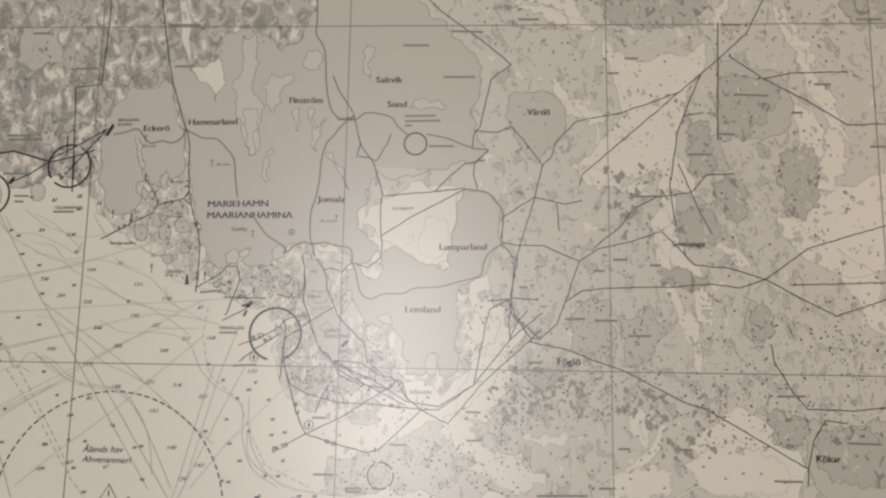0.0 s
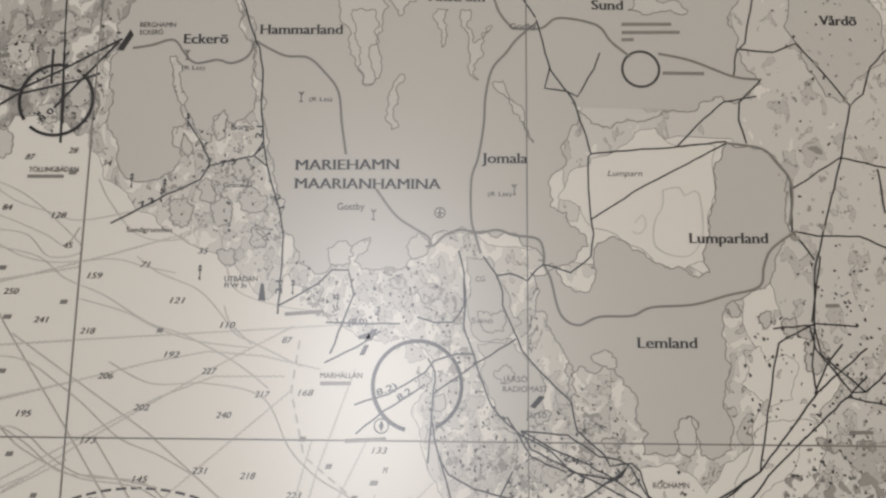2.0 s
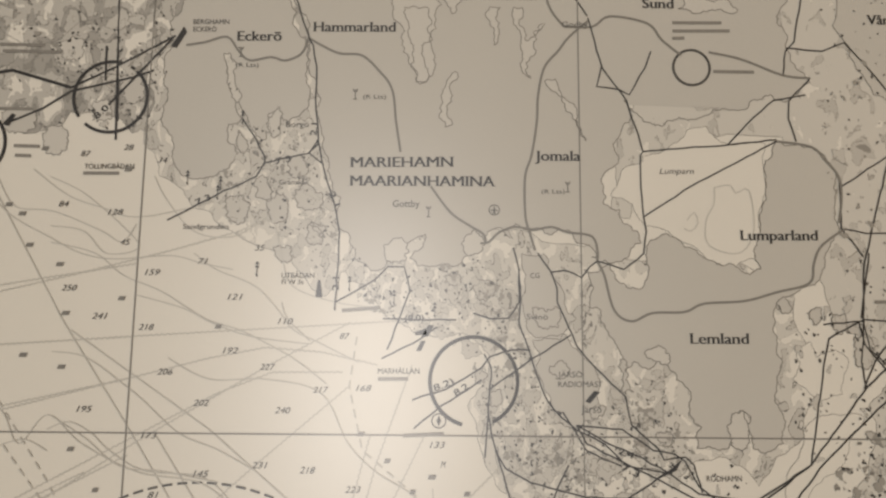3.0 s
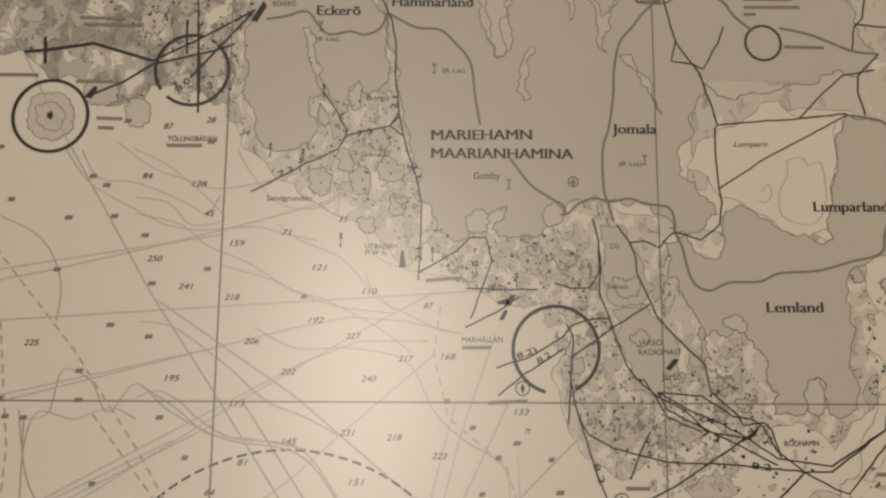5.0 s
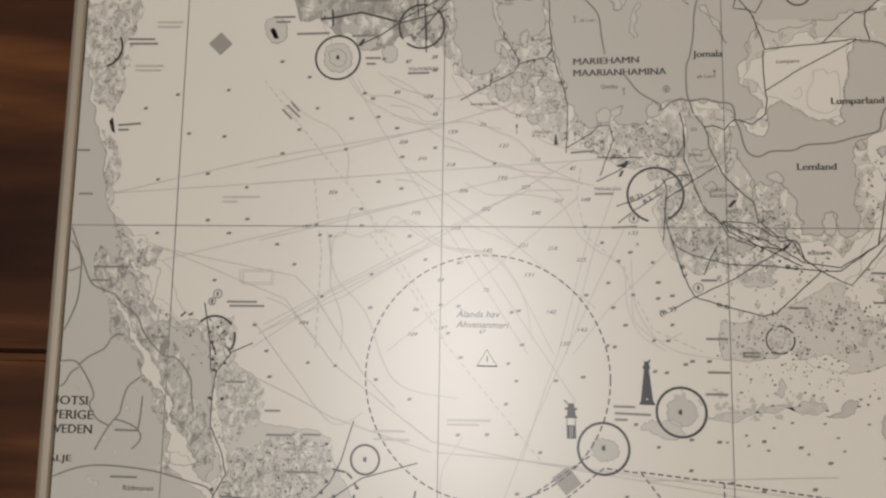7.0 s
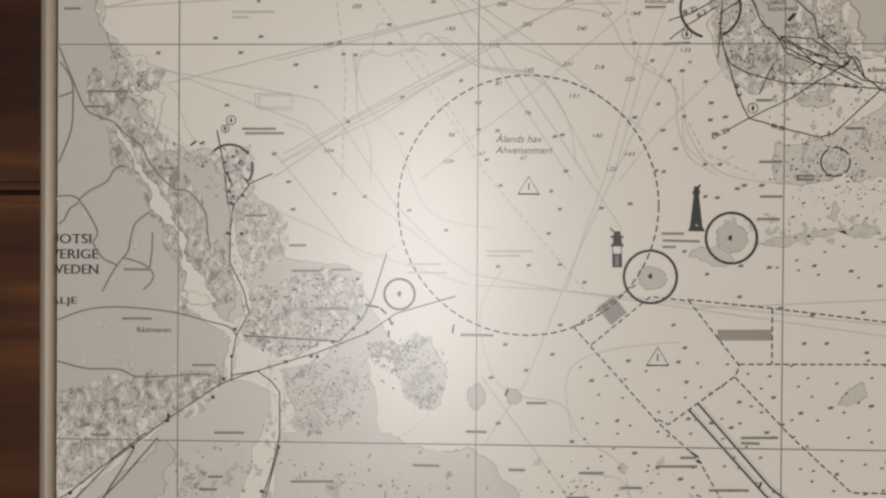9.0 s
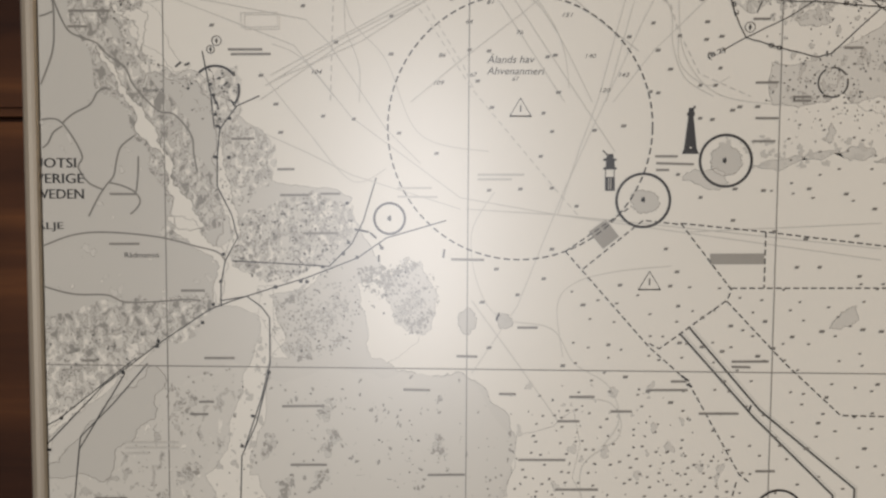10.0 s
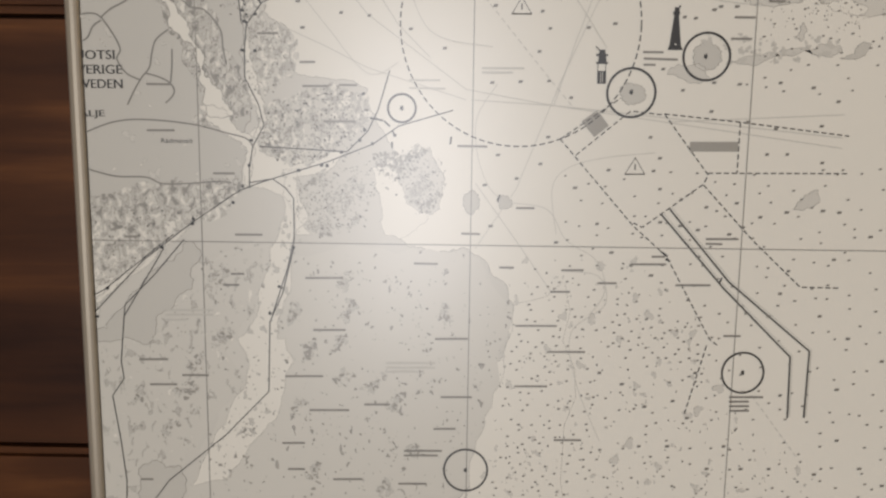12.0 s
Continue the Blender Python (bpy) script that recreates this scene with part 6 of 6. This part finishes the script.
marks([(-48.1, -28.7), (-53.5, -38.5), (-75.7, -40.1), (-7, -13.4), (1, -20.1), (18.9, -8.2), (33.5, -6.3), (44.6, -7.6), (55.6, -11.7), (57.7, -26.2), (44.1, -33), (71.6, -38), (65.1, -46.2), (48.9, -44.9), (57.5, -58.8), (44.5, -59.6), (28.1, -33.9), (-9.9, -42.1), (-25.2, -61.2), (-11.5, -68.6), (26.1, -69.3), (29.9, -81), (7.6, -81.6), (18.5, -80.9), (40.2, -87), (83.3, -43.9), (75, -26.4), (66, -21.6), (82.7, -13.7), (87.3, -56), (103.2, -51.4), (96.9, -51.5), (67.4, -31.5), (0.1, -31.4), (8.3, -51.9), (26, -53.5), (45.6, -59.1), (33.6, -46.8), (56.8, 0.2), (63.3, -6.1)], 4)
marks([(-33.1, 55.8), (-27.1, 45.6), (-19.2, 40.8), (-16.8, 28.7), (-28, 17.8), (-16.8, 15.6), (-8.1, 27.6), (7.7, 15.2), (16.9, 7.3), (24.3, 20.9), (34.2, 17.5), (43.2, -8), (-0.1, -20.3), (18.2, -24.5), (30.8, -33.3), (64.2, -21.8), (56.3, -27.2), (69.6, -13.3), (55.9, -39.1), (42.6, -33.1), (-12.3, -43.3), (3.1, -42.5), (65.6, -45.9), (74.2, -9.8), (84.1, -21.4), (73.4, -39.1), (84.5, -27.7)], 5)
marks([(105.9, -141.5), (93.8, -151), (118.1, -134.3), (149.4, -151.4), (131.2, -156.4), (163.5, -141.8), (145.5, -175.2), (158, -184.6), (128.5, -165.9), (124.5, -175.5), (115.1, -174.4), (155.2, -206.6), (172.9, -194.1), (95.5, -200.3), (93.1, -220.1), (85.4, -232.8), (109.4, -232.4), (102.8, -242.6), (117.3, -242.4), (129.3, -242.2), (148.7, -244.3), (167.7, -241.4), (178, -248.9), (157.1, -229), (131.7, -209.5), (64.9, -205.7), (74.9, -215.4), (86.7, -212.7), (55.2, -200.9), (73.4, -233)], 6)



def strewn(zone, step, seed):
    """Places on an uneven grid over a zone."""
    rnd = random.Random(seed)
    xs, ys = [p[0] for p in zone], [p[1] for p in zone]
    out = []
    for i in range(int((max(xs) - min(xs)) / step) + 1):
        for j in range(int((max(ys) - min(ys)) / step) + 1):
            p = (min(xs) + (i + rnd.uniform(0.05, 0.95)) * step, min(ys) + (j + rnd.uniform(0.05, 0.95)) * step)
            if inside(p, zone):
                out.append(p)
    return out


marks(strewn([(52.5, -174.9), (75.1, -172.7), (100.2, -180.7), (98, -202.7), (76.5, -200.6), (54.7, -188.7)], 4.6, 5), 5, 0.62, COAST)
marks(strewn([(25.4, -159.1), (41.9, -162.4), (54.6, -186.3), (52.6, -256.4), (8.7, -257.3), (16.9, -196.6)], 5.4, 6), 6, 0.62, COAST)
marks(strewn([(37.9, -115.9), (174.4, -111.9), (188.6, -258.9), (52.8, -261.6), (59.8, -198.4), (25.4, -157.9)], 8.6, 7), 7, 0.62, COAST)
marks(strewn([(113.5, -44.9), (191.6, -43.2), (189.1, -85.6), (107, -88.7)], 8.0, 8), 8, 0.62, GRID)
marks(strewn([(182, 1.2), (293.8, 5.3), (291.1, -47.1), (135.9, -50.9), (135.4, -31.1)], 8.0, 9), 9, 0.62, GRID)

# ---- small print ----
for p, q in (((-145.8, -17.5), (-130.5, -17.5)), ((-146.2, -23.1), (-138.6, -23.1)), ((-131.7, -83.8), (-122.1, -83.8)),
             ((-132.3, -102.2), (-121, -102.1)), ((-105.8, -119.3), (-96.9, -119.2)), ((-97.4, -144.4), (-86.1, -144.3)),
             ((-99.6, -160.9), (-94, -160.8)), ((-102.8, -165.6), (-96.2, -165.5)), ((-68.5, -162.2), (-52.8, -161.9)),
             ((-68.7, -83.9), (-58.2, -83.8)), ((-54, -83.3), (-46.6, -83.3)), ((-60.3, -97.8), (-47.2, -97.7)),
             ((-23.3, -155.4), (-13.4, -155.5)), ((-3.8, -142.7), (3.9, -142.8)), ((18.4, -131.9), (25.9, -131.8)),
             ((-6, -107), (6.1, -107.1)), ((37.8, -157.4), (47, -157.2)), ((33.4, -166.5), (41.7, -166.4)),
             ((53.1, -162.6), (60.8, -162.5)), ((66.4, -154.5), (80.9, -154.3)), ((96.6, -143.6), (109.9, -143.4)),
             ((96.6, -145.5), (103.4, -145.6))):
    bar(p, q, 0.85)
for p, q in (((67.2, -69.2), (75.3, -69.2)), ((67.6, -71.7), (81.1, -72)), ((67.6, -74.1), (72.4, -74.1)),
             ((102.3, -42.9), (110.4, -42.8)), ((102.6, -55.5), (110.7, -55.5)), ((101.7, -63.7), (109.9, -63.7)),
             ((-87.5, -31.3), (-74.9, -31.3)), ((-86.4, -33), (-71.8, -32.9)), ((12, -156.6), (18.2, -156.6)),
             ((85.2, -163), (99.6, -162.8)), ((74.7, -151.2), (80.4, -151.1)), ((100.9, -20.5), (106.9, -20.5)),
             ((115.6, -47.9), (122.1, -47.9)), ((115.6, -49.3), (122.1, -49.3)), ((-143.4, -145.8), (-138, -145.8)),
             ((-86.5, -63.5), (-78.1, -63.4)), ((-69.7, -74.5), (-63.4, -74.4))):
    bar(p, q, 0.85)
for p, q in (((-65.4, -184.3), (-51.8, -184.1)), ((-77.6, -204.6), (-61.5, -204.3)), ((-67.5, -219.4), (-50.5, -219.1)),
             ((-44, -216.5), (-33.1, -216.3)), ((-79.3, -234.3), (-69.6, -234.1)), ((-139.6, -198.2), (-127.3, -198)),
             ((-135.5, -209.1), (-123.9, -208.9)), ((-121.5, -204.8), (-110.2, -204.7)), ((-57.5, -250.3), (-44.8, -250)),
             ((-29.4, -251.8), (-17.1, -251.6)), ((-14.2, -187.4), (-0.4, -187.1)), ((-11.5, -212.7), (1.7, -212.5)),
             ((-14.4, -226.8), (-5, -226.6)), ((33, -192.2), (48.9, -192)), ((19.4, -181.2), (36.7, -181)),
             ((19.6, -207.4), (33.5, -207.2)), ((37.1, -230.9), (48.7, -230.7)), ((110.4, -210.6), (124.6, -210.4)),
             ((110.5, -212.6), (118.8, -212.4)), ((110.7, -214.6), (119, -214.4)), ((110.8, -216.6), (119.1, -216.4))):
    bar(p, q, 0.85)
for p, q in (((-27, -236.9), (-10.7, -236.6)),
             ((-27, -238.9), (-12.4, -238.7)), ((-77.1, -246), (-69.7, -245.9)),
             ((-141.2, -251.8), (-135.8, -251.7)), ((106.3, -184.2), (113.4, -184.1))):
    bar(p, q, 0.85)
for p, q in (((184.5, 150.7), (193.8, 150.6)), ((275.6, 116.5), (290.1, 116)), ((255.9, 90.4), (265.2, 90.4)),
             ((271.4, 147.9), (279.7, 147.6)), ((232.5, 72.3), (243, 72.4)), ((215.8, 20.4), (225, 20.6)),
             ((229.4, 14.4), (238.5, 14.6)), ((203.9, 21), (212, 21.1)), ((188.9, 3.1), (194.6, 3.2)),
             ((287.6, -8.6), (298.6, -8.4)), ((284.9, -41.3), (295.8, -41.3)), ((163.9, -28.3), (169.6, -28.2)),
             ((152.6, 124.5), (166, 124.5)), ((134.8, 139), (146.2, 138.9)), ((309.1, 121), (316.1, 121)), ((268.4, 99.2), (275.4, 99.2)),
             ((222.9, 126.1), (227.7, 126.1)), ((230.2, 132.7), (235.7, 132.7)), ((215.7, 40.9), (220.3, 40.9)),
             ((223.8, 45.6), (229.6, 45.7))):
    bar(p, q, 0.85)
for p, q in (((238.8, 43.4), (243.4, 43.5)), ((156, 145.4), (169.5, 145)), ((33.8, 129.6), (42.7, 129.6)),
             ((-10.8, 128.7), (-0.5, 128.7)), ((-31.8, 145.2), (-24, 145.2)), ((30, 148.9), (44.1, 148.8)),
             ((192.2, -49.1), (212.2, -48.6)), ((216.7, -45.7), (223.3, -45.5)), ((248, -30), (253.6, -30.1)),
             ((224.7, -30.3), (229.2, -30.2)), ((314, -26.2), (327, -26.4)), ((299.1, 108.6), (303.8, 108.6)),
             ((330.6, 94), (337, 94)), ((328.4, 149.9), (339, 149.8))):
    bar(p, q, 0.85)
for p, q in (((136.3, 107), (149.4, 107.2)), ((136.3, 104.7), (151.5, 105)), ((136.2, 102.7), (139.4, 102.8)),
             ((146.7, 93.7), (157.5, 93.7)), ((51.3, 30.1), (60.8, 30.9)), ((185.2, 33.7), (188.6, 33.8)),
             ((-15.2, 64.1), (-6.2, 64.2)), ((60.6, 13.4), (68, 13.5)), ((67, -0.1), (76.9, 0.4))):
    bar(p, q, 0.85)
for p, q in (((-67.8, 49.4), (-63.7, 45.1)), ((-65.8, 51.1), (-60.3, 45.8)), ((-64.2, 52.5), (-60.5, 48.3)), ((-39.4, 98), (-27.9, 97.9)), ((-38.4, 96.2), (-23.3, 96.1)), ((-62.9, 82.1), (-48.9, 82.2)),
             ((-39.2, 80.7), (-29.5, 80.7)), ((-33.3, 71), (-26.8, 70.9)), ((-32.8, 68.5), (-28.8, 68.4)),
             ((-73.2, 89.7), (-63.9, 89.7)), ((-72.1, 87.5), (-66, 87.5)), ((133.1, -30.6), (139.9, -30.6)), ((163.6, -17), (169.6, -17.2))):
    bar(p, q, 0.85)
for p, q in (((-137.5, 81.3), (-125.5, 81)), ((-136.8, 79.2), (-124.1, 79)), ((-139.3, 43.1), (-129.3, 43.8)),
             ((-139.2, 41.1), (-134.6, 41.1)), ((-157.5, 32.3), (-151.2, 32.3)), ((-154.7, 13.4), (-148.4, 13.4))):
    bar(p, q, 0.85)
for p, q in (((3.4, -76.1), (20.3, -76)), ((3.4, -77.8), (15.8, -77.7)), ((-25.7, -81.1), (-13.2, -81)),
             ((-25.7, -84.2), (-11.1, -84.3))):
    bar(p, q, 0.75, FAINT)
for p, q in (((-34.8, -198.2), (-14, -197.9)), ((-34.8, -200.2), (-14, -199.9)), ((-34.8, -201.9), (-21.2, -201.7)),
             ((-127.7, -176.7), (-107.4, -176.4)), ((-127.8, -178.7), (-107.5, -178.4)), ((-127.9, -180.9), (-119, -180.7))):
    bar(p, q, 0.75, FAINT)
for p, q in (((-133.6, 69.3), (-120.9, 69.1)), ((-133.4, 67.3), (-122, 67.1)), ((-91.5, 12), (-75.8, 12.1)),
             ((-91.4, 10.1), (-85.4, 10.1)), ((-124.7, 88.6), (-113.3, 88.4)), ((-124.6, 86.6), (-114.4, 86.4))):
    bar(p, q, 0.75, FAINT)

for p in [(-93.7, -124.4), (-97.8, -131.1), (-114.4, -138), (-114.8, -139.7), (-128.2, -150.1), (-151.6, -167.8), (-157.3, -179.7), (-73.4, -149.5), (-83.4, -177.5), (-70.6, -117.7), (-61.1, -115.3), (-58.8, -115.5), (-52.9, -110.1), (-45.5, -105.3), (-40.3, -106.5), (-43.6, -100.8), (-91.8, -70.4), (-90.7, -59.3)]:
    mesh_part("beacon_dot", *blob(p, 0.75, random.Random(5), Y_TEXT, 0.9), INK, paper)
